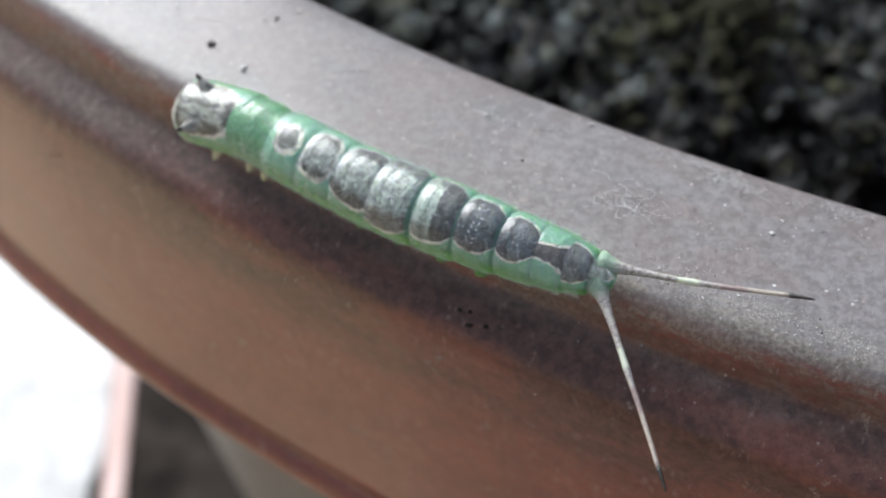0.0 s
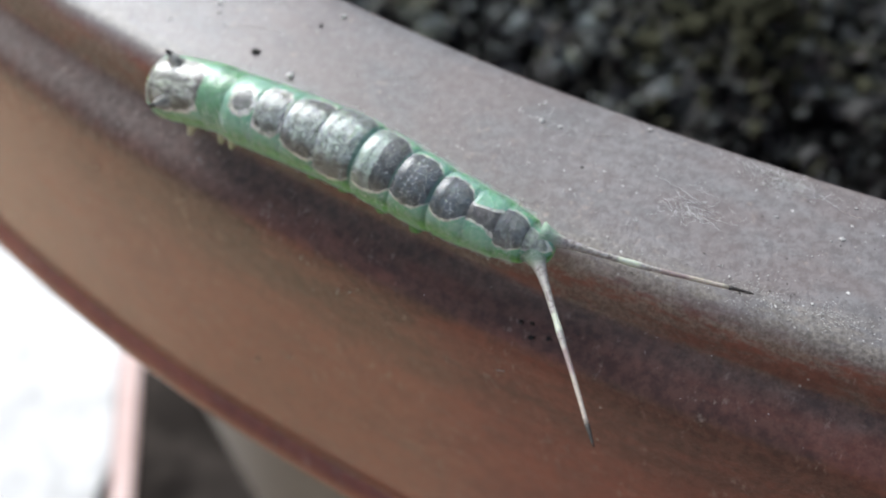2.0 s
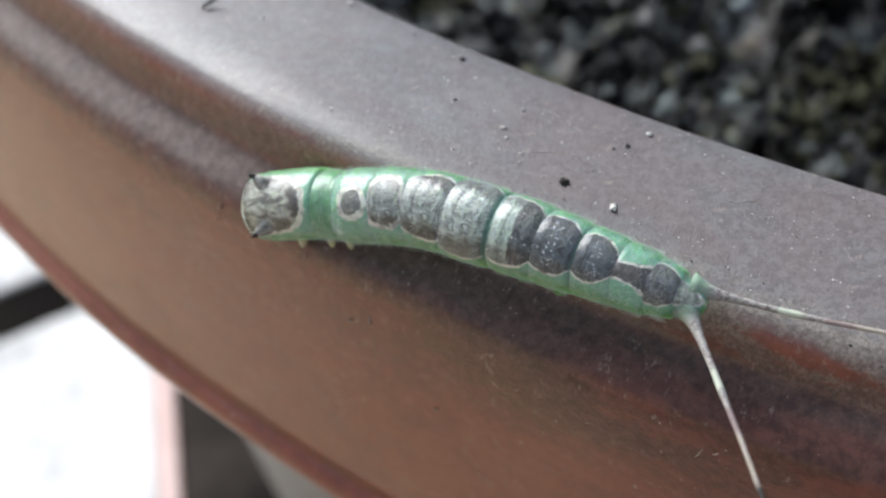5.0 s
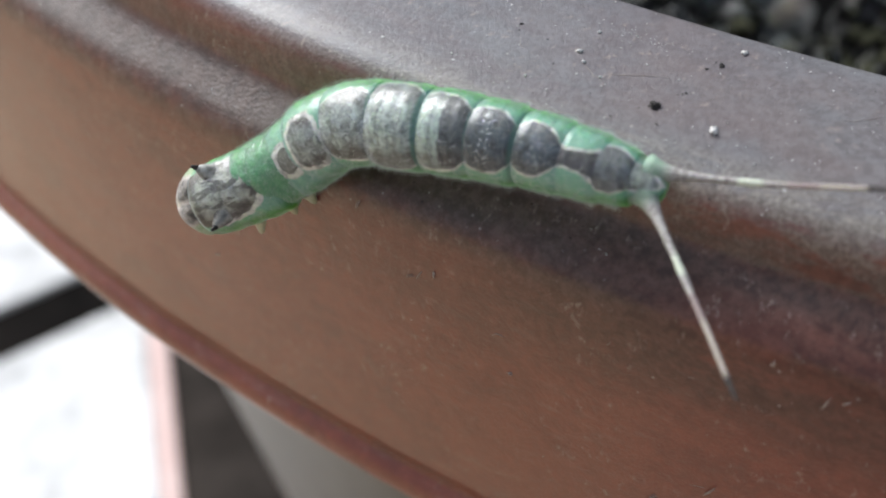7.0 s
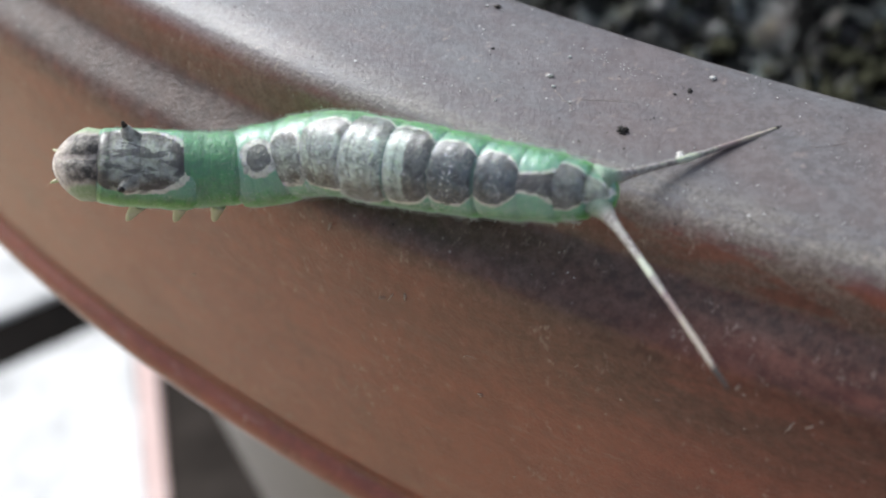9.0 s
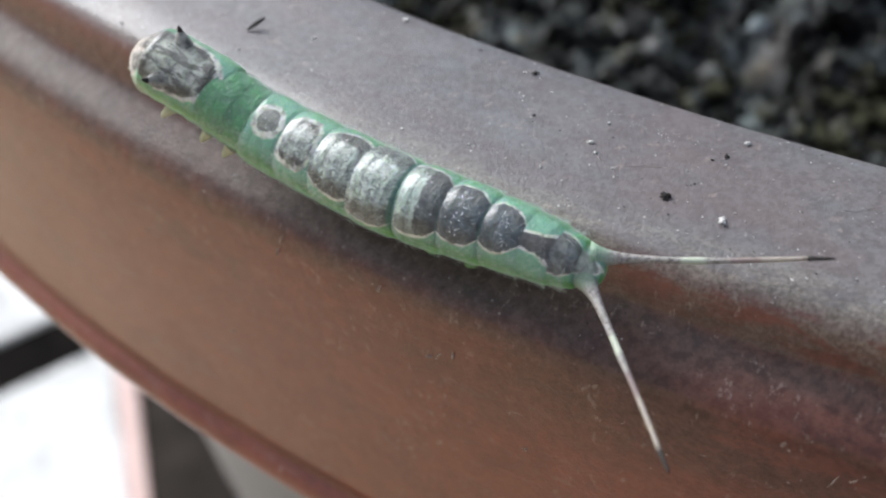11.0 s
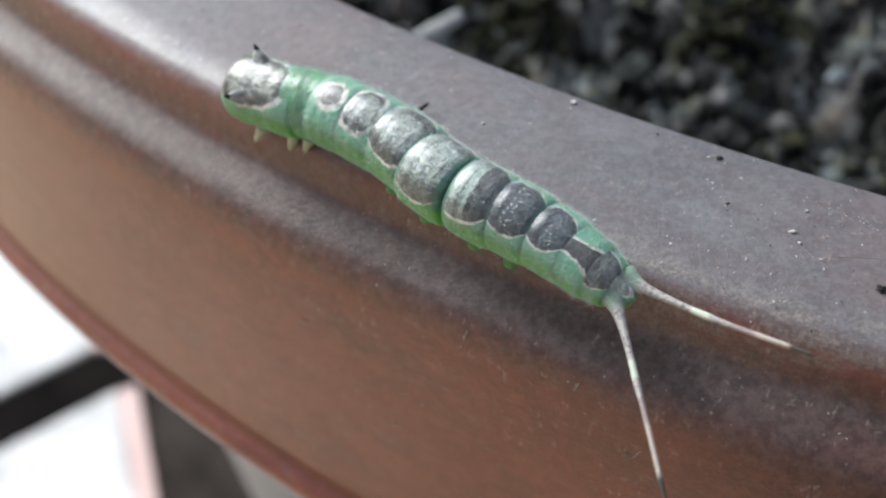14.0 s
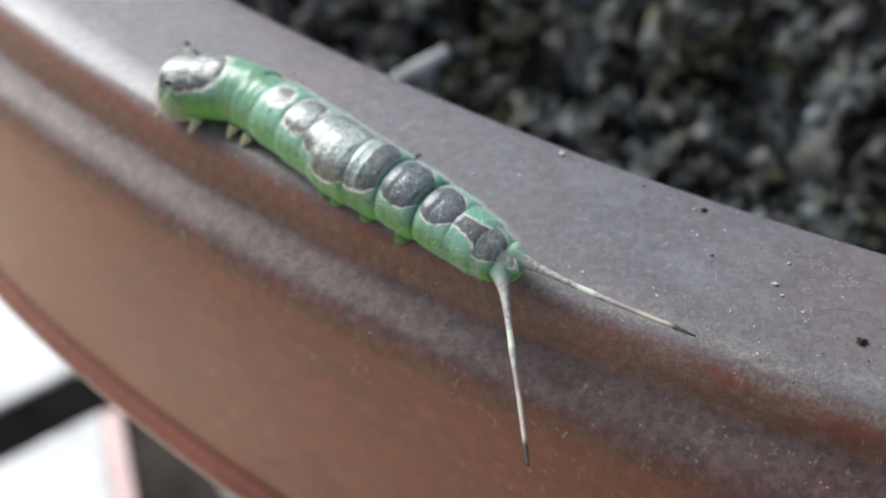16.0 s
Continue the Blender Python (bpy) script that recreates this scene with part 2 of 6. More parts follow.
def skin_mat(name, half, a=0.0, b=0.0, x0=0.0, front=(0.2, 0.2, 0.19), rear=None, pale=(0.4, 0.42, 0.38), power=4.0, ring=0.2, mottle=0.5, girth=1.9,
             joints=None, warts=0.0, dots=0.0, brown=0.6, fold=0.8, bars=0.0):
    """Caterpillar skin in the segment's own space (x to the head, z to the back): green flanks and a saddle with a cream border.
    a, b: half length and half width in mm of the saddle about x0; ring: the border's width in mm; joints: its half widths at the
    front joint and the rear joint, and their distance from the middle."""
    n = Nodes(name)
    p = n.local()
    x, y, z = n.split(p)
    wob = n.math("SUBTRACT", n.noise(p, 1.6, 4.0, 0.6), 0.5)
    v = n.math("MULTIPLY", n.math("ARCTAN2", y, z), girth)
    arc = n.math("ABSOLUTE", v)
    fine = n.noise(p, 6.0, 4.0, 0.75)
    mid = n.noise(p, 1.5, 4.0, 0.55)
    # flanks: deep green, yellower towards the belly, with pale wrinkles across and pale pits
    green = n.mix(n.step(n.math("ADD", n.math("MULTIPLY", mid, 0.6), n.math("MULTIPLY", fine, 0.4)), 0.36, 0.64), GREEN_A, GREEN_B)
    green = n.mix(n.step(arc, 1.9, 3.3, 0.0, 0.85), green, (0.085, 0.46, 0.010))
    wrinkle = n.noise(n.join(n.math("MULTIPLY", x, 3.4), n.math("MULTIPLY", y, 0.6), n.math("MULTIPLY", z, 0.6)), 1.0, 4.0, 0.6)
    green = n.mix(n.step(wrinkle, 0.54, 0.68, 0.0, 0.3), green, (0.17, 0.46, 0.17))
    green = n.mix(n.step(n.math("ADD", arc, n.math("MULTIPLY", wob, 1.2)), 2.5, 1.5, 0.0, 0.6 if a > 0 else 0.25), green, (0.27, 0.56, 0.45))
    pits = n.cells(p, 1.7)
    green = n.mix(n.step(pits, 0.15, 0.06, 0.0, 0.55), green, (0.42, 0.60, 0.40))
    col = green
    if a > 0:
        width = b
        if joints:
            wf, wr, h = joints
            width = n.math("ADD", b, n.math("ADD", n.math("MULTIPLY", x, (wf - wr) / (2 * h)), n.math("MULTIPLY", n.math("MULTIPLY", x, x), ((wf + wr) / 2 - b) / h ** 2)))
            width = n.math("MAXIMUM", width, 0.2)
        px = n.math("DIVIDE", n.math("SUBTRACT", x, x0), a)
        py = n.math("DIVIDE", arc, width)
        e = n.math("POWER", n.math("ADD", n.math("POWER", n.math("ABSOLUTE", px), power), n.math("POWER", py, power)), 1 / power)
        # signed distance in mm from the saddle's edge, outwards
        off = n.math("ADD", n.math("MULTIPLY", n.math("SUBTRACT", e, 1.0), b if joints else min(a, b)), n.math("ADD", n.math("MULTIPLY", wob, 0.5), n.math("MULTIPLY", n.math("SUBTRACT", fine, 0.5), 0.22)))
        back = front if rear is None else n.mix(n.step(n.math("ADD", x, n.math("MULTIPLY", wob, 0.7)), 0.05, -0.08), front, rear)
        patch = n.math("ADD", n.math("MULTIPLY", n.noise(p, 2.3, 4.0, 0.6), 0.7), n.math("MULTIPLY", fine, 0.3))
        inner = n.mix(n.math("MULTIPLY", n.step(patch, 0.40, 0.60), mottle), back, pale)
        jx, jv = n.math("ADD", x, n.math("MULTIPLY", wob, 1.1)), n.math("ADD", v, n.math("MULTIPLY", n.math("SUBTRACT", mid, 0.5), 1.3))
        if warts:
            # two rows of dark-ringed warts across the back
            d = spots(n, n.math("ADD", jx, 0.36), jv, 0.72, 0.66)
            rim = n.math("MULTIPLY", n.math("MULTIPLY", n.step(d, 0.05, 0.19), n.step(d, 0.36, 0.22)), n.step(fine, 0.4, 0.6, 0.3, 1.0))
            if rear is not None:
                rim = n.math("MULTIPLY", rim, n.step(x, -0.1, 0.1))
            inner = n.mix(n.math("MULTIPLY", rim, warts), inner, (0.075, 0.085, 0.08))
        # fine dark rings across the segment
        for at in (-0.42, 0.02, 0.45):
            line = n.math("ABSOLUTE", n.math("SUBTRACT", n.math("ADD", x, n.math("MULTIPLY", wob, 0.35)), at))
            inner = n.mix(n.math("MULTIPLY", n.step(line, 0.06, 0.015, 0.0, 0.4), n.step(mid, 0.42, 0.56)), inner, (0.06, 0.068, 0.064))
        # brown-black blotches towards the saddle's sides and along one row of warts
        blot = n.math("MULTIPLY", n.step(n.math("ADD", py, n.math("MULTIPLY", wob, 0.5)), 0.36, 0.62), n.step(n.noise(p, 1.1, 3.0), 0.38, 0.54, 0.25, 1.0))
        inner = n.mix(n.math("MULTIPLY", blot, brown), inner, (0.03, 0.026, 0.021))
        if dots:
            # two rows of tiny white points across the back
            d = spots(n, n.math("ADD", jx, 0.13), jv, 0.30, 0.27)
            row = n.math("MULTIPLY", n.math("MULTIPLY", n.step(d, 0.08, 0.03), n.step(fine, 0.42, 0.56)), n.step(n.math("ABSOLUTE", n.math("SUBTRACT", x, 0.05)), 0.34, 0.26))
            inner = n.mix(n.math("MULTIPLY", n.math("MULTIPLY", row, n.step(py, 0.8, 0.6)), dots), inner, (0.72, 0.76, 0.78))
        inner = n.mix(n.step(pits, 0.13, 0.06, 0.0, 0.6), inner, (0.5, 0.53, 0.52))
        if bars:
            streak = n.noise(n.join(n.math("MULTIPLY", n.math("ADD", x, n.math("MULTIPLY", v, 0.3)), 0.55), n.math("MULTIPLY", v, 1.5), 0.0), 1.1, 4.0, 0.6)
            inner = n.mix(n.step(streak, 0.49, 0.54, 0.0, bars), inner, (0.028, 0.025, 0.022))
            inner = n.mix(n.math("MULTIPLY", n.step(x, 1.25, 1.7), n.step(patch, 0.36, 0.56, 0.95, 0.35)), inner, (0.04, 0.036, 0.032))
            inner = n.mix(n.math("MULTIPLY", n.step(off, -0.9, -0.45), n.step(mid, 0.40, 0.5, 0.35, 0.95)), inner, (0.035, 0.03, 0.025))
        # a thin dark line inside the cream border
        inner = n.mix(n.math("MULTIPLY", n.step(off, -ring - 0.16, -ring - 0.04), 0.35), inner, (0.05, 0.055, 0.05))
        edge = n.math("MULTIPLY", n.step(off, -ring - 0.05, -ring + 0.04), n.step(off, 0.05, -0.03))
        edge = n.math("MULTIPLY", edge, n.step(n.noise(p, 2.2, 3.0), 0.36, 0.56, 0.35, 1.0))
        if bars:
            edge = n.math("MULTIPLY", edge, n.step(x, 1.7, 1.2))
        col = n.mix(n.step(off, 0.03, -0.04), col, inner)
        col = n.mix(n.math("MULTIPLY", edge, 0.95), col, n.mix(fine, CREAM_A, CREAM_B))
        # blue-green skin in the folds between segments
        if fold:
            crease = n.math("MULTIPLY", n.step(n.math("ABSOLUTE", x), half * 0.70, half * 0.78, 0.0, fold), n.step(arc, 2.7, 1.9))
            col = n.mix(crease, col, (0.03, 0.16, 0.115))
    relief = n.math("ADD", n.math("MULTIPLY", fine, 0.6), n.math("ADD", n.math("MULTIPLY", wrinkle, 0.9), n.math("MULTIPLY", mid, 0.9)))
    n.bump(relief, 0.9, 0.00017)
    n.bsdf.inputs["Coat Weight"].default_value, n.bsdf.inputs["Coat Roughness"].default_value = 0.72, 0.30
    n.bsdf.inputs["Coat IOR"].default_value = 1.65
    n.bsdf.inputs["Sheen Weight"].default_value, n.bsdf.inputs["Sheen Roughness"].default_value = 0.7, 0.27
    n.bsdf.inputs["Sheen Tint"].default_value = (0.82, 1.0, 1.0, 1)
    return n.done(col, n.math("ADD", n.math("MULTIPLY", mid, 0.25), 0.32), spec=0.5, sss=0.55, reach=0.0009)


def head_mat():
    """Head skin in its own space: pale tan with four dark bands running to the face and fine mottling."""
    n = Nodes("head_skin")
    p = n.local()
    x, y, z = n.split(p)
    fine, mid = n.noise(p, 4.0, 4.0, 0.7), n.noise(p, 1.4, 4.0, 0.6)
    wob = n.math("MULTIPLY", n.math("SUBTRACT", mid, 0.5), 0.5)
    across = n.math("ABSOLUTE", n.math("ADD", y, n.math("MULTIPLY", wob, 0.6)))
    col = n.mix(n.step(fine, 0.35, 0.65), (0.34, 0.28, 0.24), (0.64, 0.57, 0.50))
    dark = n.math("MULTIPLY", n.math("MULTIPLY", n.step(across, 1.2, 0.85), n.step(across, 0.05, 0.16)), n.step(n.math("ADD", x, n.math("MULTIPLY", wob, 1.6)), 1.05, 0.5))
    col = n.mix(n.math("MULTIPLY", dark, n.step(fine, 0.35, 0.62, 0.97, 0.6)), col, (0.03, 0.026, 0.022))
    col = n.mix(n.step(across, 1.05, 1.3, 0.0, 0.85), col, (0.24, 0.38, 0.17))
    n.bump(n.math("ADD", fine, mid), 0.8, 0.00012)
    n.bsdf.inputs["Sheen Weight"].default_value = 0.5
    return n.done(col, 0.5, spec=0.4, sss=0.15)


def soil_mat():
    """Black peat with grey-teal mineral crusts, brown fibre and olive moss in patches of a few millimetres, paler to
    one side.
    """
    n = Nodes("dark_potting_soil")
    p = n.local()
    big, mid, fine = n.noise(p, 0.12, 3.0), n.noise(p, 0.24, 4.0, 0.6), n.noise(p, 1.6, 5.0, 0.7)
    grit = n.math("ADD", n.math("MULTIPLY", mid, 0.66), n.math("MULTIPLY", fine, 0.34))
    col = n.mix(n.step(grit, 0.47, 0.60), (0.0012, 0.0012, 0.0012), (0.21, 0.21, 0.205))
    other = n.split(n.noise_colour(p, 0.2))
    col = n.mix(n.math("MULTIPLY", n.step(other[0], 0.50, 0.62), n.step(grit, 0.47, 0.60, 0.0, 0.85)), col, (0.19, 0.235, 0.24))
    col = n.mix(n.math("MULTIPLY", n.step(other[1], 0.52, 0.62), n.step(grit, 0.47, 0.60, 0.0, 0.7)), col, (0.14, 0.135, 0.06))
    col = n.mix(n.math("MULTIPLY", n.step(other[2], 0.54, 0.64), n.step(grit, 0.47, 0.60, 0.0, 0.6)), col, (0.14, 0.105, 0.09))
    col = n.mix(n.step(n.cells(p, 0.55), 0.12, 0.05, 0.0, 0.5), col, (0.28, 0.32, 0.31))
    # colour scaled from 0.55 to 1.7, rising towards -x and +y
    paler = n.step(n.math("SUBTRACT", n.math("ADD", n.split(p)[1], n.math("MULTIPLY", big, 40.0)), n.split(p)[0]), -40.0, 25.0, 0.55, 1.7)
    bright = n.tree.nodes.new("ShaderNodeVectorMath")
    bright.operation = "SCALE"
    n.put(bright.inputs[0], col), n.put(bright.inputs[3], paler)
    n.bump(n.math("ADD", grit, n.math("MULTIPLY", n.noise(p, 3.5, 4.0, 0.7), 0.5)), 1.0, 0.0014)
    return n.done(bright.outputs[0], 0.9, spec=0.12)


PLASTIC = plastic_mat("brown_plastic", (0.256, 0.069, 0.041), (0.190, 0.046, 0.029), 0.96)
WALL_PLASTIC = simple_mat("dusty_brown_plastic", (0.145, 0.132, 0.115), (0.235, 0.218, 0.195), 0.05, rough=0.5, bump=0.0001)
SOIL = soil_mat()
CLOD = simple_mat("soil_clods", (0.003, 0.003, 0.003), (0.13, 0.14, 0.135), 1.3, rough=0.95, bump=0.0008, spec=0.08, per_piece=0.45)
MOSS = simple_mat("mossy_clods", (0.004, 0.005, 0.003), (0.07, 0.07, 0.045), 0.9, rough=0.95, bump=0.0006, spec=0.04)
PALE_STONE = simple_mat("pale_grit", (0.10, 0.125, 0.135), (0.26, 0.31, 0.33), 0.5, rough=0.6, bump=0.0003)
PAVER = simple_mat("pale_concrete", (0.45, 0.455, 0.455), (0.82, 0.82, 0.82), 0.09, rough=0.8, bump=0.0006, spec=0.3)
PINK_EDGE = simple_mat("pinkish_cut_concrete", (0.66, 0.48, 0.45), (0.78, 0.62, 0.59), 0.05, rough=0.85)
BED = simple_mat("grey_brown_earth", (0.010, 0.008, 0.007), (0.048, 0.040, 0.035), 0.08, rough=0.95, bump=0.002, spec=0.08)
EARTH = simple_mat("damp_earth", (0.002, 0.0017, 0.0016), (0.012, 0.010, 0.009), 0.08, rough=0.95, bump=0.002, spec=0.05)
# for the unseen ground sheet added in front of the pot
FRONT_GROUND = simple_mat("unseen_front_brown", (0.19, 0.14, 0.11), (0.31, 0.235, 0.19), 0.03, rough=0.9, bump=0.001, spec=0.2)
YARD = simple_mat("tan_yard", (0.46, 0.37, 0.24), (0.64, 0.52, 0.36), 0.02, rough=0.85, bump=0.001, spec=0.3)
BLACK_GRIT = simple_mat("dark_grit", (0.00912, 0.0076, 0.00684), (0.0456, 0.038, 0.0342), 4.0, rough=0.8)
WHITE_GRIT = simple_mat("white_grit", (0.34, 0.325, 0.31), (0.64, 0.63, 0.61), 4.0, rough=0.6, per_piece=0.5)
LINT = simple_mat("dusty_lint", (0.26, 0.21, 0.18), (0.48, 0.42, 0.38), 3.0, rough=0.7)
WEB = simple_mat("cobweb", (0.6, 0.59, 0.58), (0.8, 0.8, 0.8), 3.0, rough=0.6)
LEG = simple_mat("cream_leg", (0.418, 0.441, 0.274), (0.593, 0.562, 0.456), 2.0, rough=0.4, sss=0.2)
PROLEG = simple_mat("green_proleg", (0.0532, 0.228, 0.038), (0.228, 0.38, 0.167), 2.0, rough=0.45, sss=0.2)
RIDGE = simple_mat("dark_horn_ridge", (0.03, 0.028, 0.025), (0.46, 0.46, 0.42), 1.6, rough=0.5, bump=0.0001)
BLACK = simple_mat("black_horn", (0.0076, 0.00684, 0.00684), (0.038, 0.0304, 0.0266), 3.0, rough=0.6)
HAIR = simple_mat("pale_hairs", (0.62, 0.66, 0.62), (0.82, 0.85, 0.82), 3.0, rough=0.5)
STALK = simple_mat("white_root", (0.38, 0.395, 0.38), (0.547, 0.562, 0.547), 0.4, rough=0.6)


def tail_mat():
    """Tail skin along its own x in mm: grey with plum flecks, a pale green knuckle, and cream towards the tip."""
    n = Nodes("tail_skin")
    p = n.local()
    x = n.split(p)[0]
    fl = n.noise(p, 5.5, 5.0, 0.75)
    col = n.mix(n.step(fl, 0.36, 0.56), (0.13, 0.105, 0.107), (0.36, 0.34, 0.32))
    col = n.mix(n.step(x, 1.0, 0.1, 0.0, 0.85), col, (0.228, 0.365, 0.258))
    knuckle = n.math("MULTIPLY", n.step(x, 3.35, 3.6), n.step(x, 4.7, 4.3))
    col = n.mix(n.math("MULTIPLY", knuckle, 0.9), col, (0.50, 0.54, 0.44))
    col = n.mix(n.step(x, 4.6, 6.8, 0.0, 0.7), col, (0.42, 0.355, 0.30))
    plum = n.math("MULTIPLY", n.step(x, 5.3, 5.6), n.step(x, 6.9, 6.5))
    col = n.mix(n.math("MULTIPLY", plum, 0.75), col, (0.22, 0.15, 0.155))
    n.bump(fl, 0.7, 0.00008)
    return n.done(col, 0.5, sss=0.1)


TAIL = tail_mat()


# ---- mesh helpers ----
def mesh_of(name, bm, material, smooth=True):
    me = bpy.data.meshes.new(name)
    bmesh.ops.recalc_face_normals(bm, faces=bm.faces)
    bm.to_mesh(me)
    bm.free()
    for f in me.polygons:
        f.use_smooth = smooth
    me.materials.append(material)
    return me


def part(name, bm, material, parent=None, label="", smooth=True):
    ob = new(name, mesh_of(name, bm, material, smooth))
    if parent is not None:
        ob.parent = parent
    return tagged(ob, label)


def rounded(points, times=2):
    """Cuts the corners of an open polyline."""
    for _ in range(times):
        out = [points[0]]
        for (a, b), (c, d) in zip(points, points[1:]):
            out += [(a * 0.75 + c * 0.25, b * 0.75 + d * 0.25), (a * 0.25 + c * 0.75, b * 0.25 + d * 0.75)]
        points = out + [points[-1]]
    return points


def turned(points, steps, wave=0.0):
    """A surface turned about the z axis from (radius, height) pairs."""
    bm = bmesh.new()
    rows = []
    for i in range(steps):
        a = 2 * math.pi * i / steps
        row = []
        for r, z in points:
            k = wave * (noise.noise(Vector((math.sin(a) * 9, math.cos(a) * 9, z * 60))) + 0.5 * noise.noise(Vector((math.sin(a) * 31, math.cos(a) * 31, z * 90))))
            row.append(bm.verts.new((-(r + k) * math.sin(a), -(r + k) * math.cos(a), z + 0.5 * k)))
        rows.append(row)
    for i in range(steps):
        p, q = rows[i], rows[(i + 1) % steps]
        for j in range(len(points) - 1):
            bm.faces.new((p[j], q[j], q[j + 1], p[j + 1]))
    return bm


def tube(bm, path, radii, sides=10):
    """A closed tube along a path of points."""
    rings = []
    for i, c in enumerate(path):
        d = (path[min(i + 1, len(path) - 1)] - path[max(i - 1, 0)]).normalized()
        side = d.cross(Vector((0.13, 0.21, 1))).normalized()
        up = side.cross(d)
        rings.append([bm.verts.new(c + radii[i] * (math.cos(2 * math.pi * k / sides) * side + math.sin(2 * math.pi * k / sides) * up)) for k in range(sides)])
    for p, q in zip(rings, rings[1:]):
        for k in range(sides):
            bm.faces.new((p[k], p[(k + 1) % sides], q[(k + 1) % sides], q[k]))
    bm.faces.new(rings[0]), bm.faces.new(rings[-1])
    return bm


ICO = {}
for level in (1, 2, 3):
    bm = bmesh.new()
    bmesh.ops.create_icosphere(bm, subdivisions=level, radius=1.0)
    ICO[level] = (np.array([v.co[:] for v in bm.verts]), [[v.index for v in f.verts] for f in bm.faces])
    bm.free()


class Heap:
    """Many uneven lumps gathered into one mesh."""

    def __init__(self):
        self.verts, self.faces = [], []

    def add(self, centre, size, rng, flat=0.8, level=1, rough=0.35, freq=1.6):
        pts, faces = ICO[level]
        scale = np.array([size * rng.uniform(0.65, 1.35), size * rng.uniform(0.65, 1.35), size * flat * rng.uniform(0.7, 1.3)])
        turn = np.array(Euler((rng.uniform(0, 6), rng.uniform(0, 6), rng.uniform(0, 6))).to_matrix())
        seed = Vector((rng.uniform(0, 99), rng.uniform(0, 99), rng.uniform(0, 99)))
        k = np.array([1 + rough * noise.noise(Vector(p) * freq + seed) + 0.5 * rough * noise.noise(Vector(p) * freq * 2.6 + seed) for p in pts])
        first = len(self.verts)
        self.verts.extend(((pts @ turn.T) * scale * k[:, None] + np.array(centre)).tolist())
        self.faces.extend([[i + first for i in f] for f in faces])

    def object(self, name, material, smooth=True):
        me = bpy.data.meshes.new(name)
        me.from_pydata(self.verts, [], self.faces)
        me.polygons.foreach_set("use_smooth", [smooth] * len(me.polygons))
        me.materials.append(material)
        return new(name, me)


def prism(corners, z0, z1, bevel=0.0015):
    """An upright slab over a polygon of corners, with worn edges."""
    bm = bmesh.new()
    top = [bm.verts.new((x, y, z1)) for x, y in corners]
    low = [bm.verts.new((x, y, z0)) for x, y in corners]
    bm.faces.new(top), bm.faces.new(low[::-1])
    for i in range(len(corners)):
        j = (i + 1) % len(corners)
        bm.faces.new((top[i], low[i], low[j], top[j]))
    bmesh.ops.bevel(bm, geom=list(bm.edges), offset=bevel, segments=2, affect="EDGES")
    return bm


# ---- ground ----
bm = bmesh.new()
bmesh.ops.create_grid(bm, x_segments=8, y_segments=8, size=60, matrix=Matrix.Translation((0, 0, 0.022)))
ground = part("ground", bm, YARD)
tagged(ground, "dry tan earth yard round the plant pot", "ground", kind="structure")

PAVER_TOP = TOP - 0.152
JOINT = [(-0.1380, 0.0440), (-0.1440, 0.0570), (-0.2080, 0.0095), (-0.2050, -0.0040)]
PAVERS = [
    [(-0.1440, 0.0400), (-0.1298, -0.0310), (-0.1312, -0.0365), (-0.1270, -0.0620), (-0.1750, -0.0680), (-0.2040, -0.0045)],
    [(-0.1500, 0.0512), (-0.1720, 0.1700), (-0.2350, 0.1600), (-0.2070, 0.0090)],
]
soil_bed = part("soil_bed", turned([(0.0, 0.0322), (0.150, 0.0320), (0.165, 0.0290), (0.175, 0.0)], 96), BED)
soil_bed.location = (-0.01, 0.02, 0)
tagged(soil_bed, "grey-brown earth round the foot of the pot", "soil", kind="structure")
# out of view, added so most of the band reflects less tan ground
unseen_front_ground = part("unseen_front_ground", turned([(0.0, 0.0300), (0.86, 0.0296), (0.92, 0.0280), (0.935, 0.0)], 128), FRONT_GROUND)
unseen_front_ground.location = (0.35, -0.95, 0)
tagged(unseen_front_ground, "unseen brown ground added in front to mute the rim's reflections", "earth", kind="structure")
joint_earth = part("joint_earth", prism(JOINT, 0.001, 0.0321, 0.0006), EARTH, smooth=False)
tagged(joint_earth, "black damp earth in the joint between two slabs", "soil", kind="structure")
for corners in PAVERS:
    slab = part("paving_slab", prism(corners, 0.002, PAVER_TOP, 0.0005), PAVER, smooth=False)
    tagged(slab, "pale sunlit concrete paving slab bedded in dark earth", "paving slab", "paving slabs beside the pot")
for (ax, ay), (bx, by) in (((-0.1440, 0.0400), (-0.1140, -0.1100)), ((-0.1500, 0.0512), (-0.1720, 0.1700))):
    along, out = Vector((bx - ax, by - ay, 0)), Vector((ay - by, bx - ax, 0)).normalized()
    out = out if out.x > 0 else -out
    a, b = Vector((ax, ay, 0)) + out * 0.0001, Vector((bx, by, 0)) + out * 0.0001
    w = out * 0.0036
    strip = part("edging_strip", prism([(a.x, a.y), (b.x, b.y), ((b + w).x, (b + w).y), ((a + w).x, (a + w).y)], 0.002, PAVER_TOP - 0.0002, 0.0004), PINK_EDGE, smooth=False)
    tagged(strip, "pinkish concrete edging strip along the paving slabs", "edging", "edging strips along the slabs")

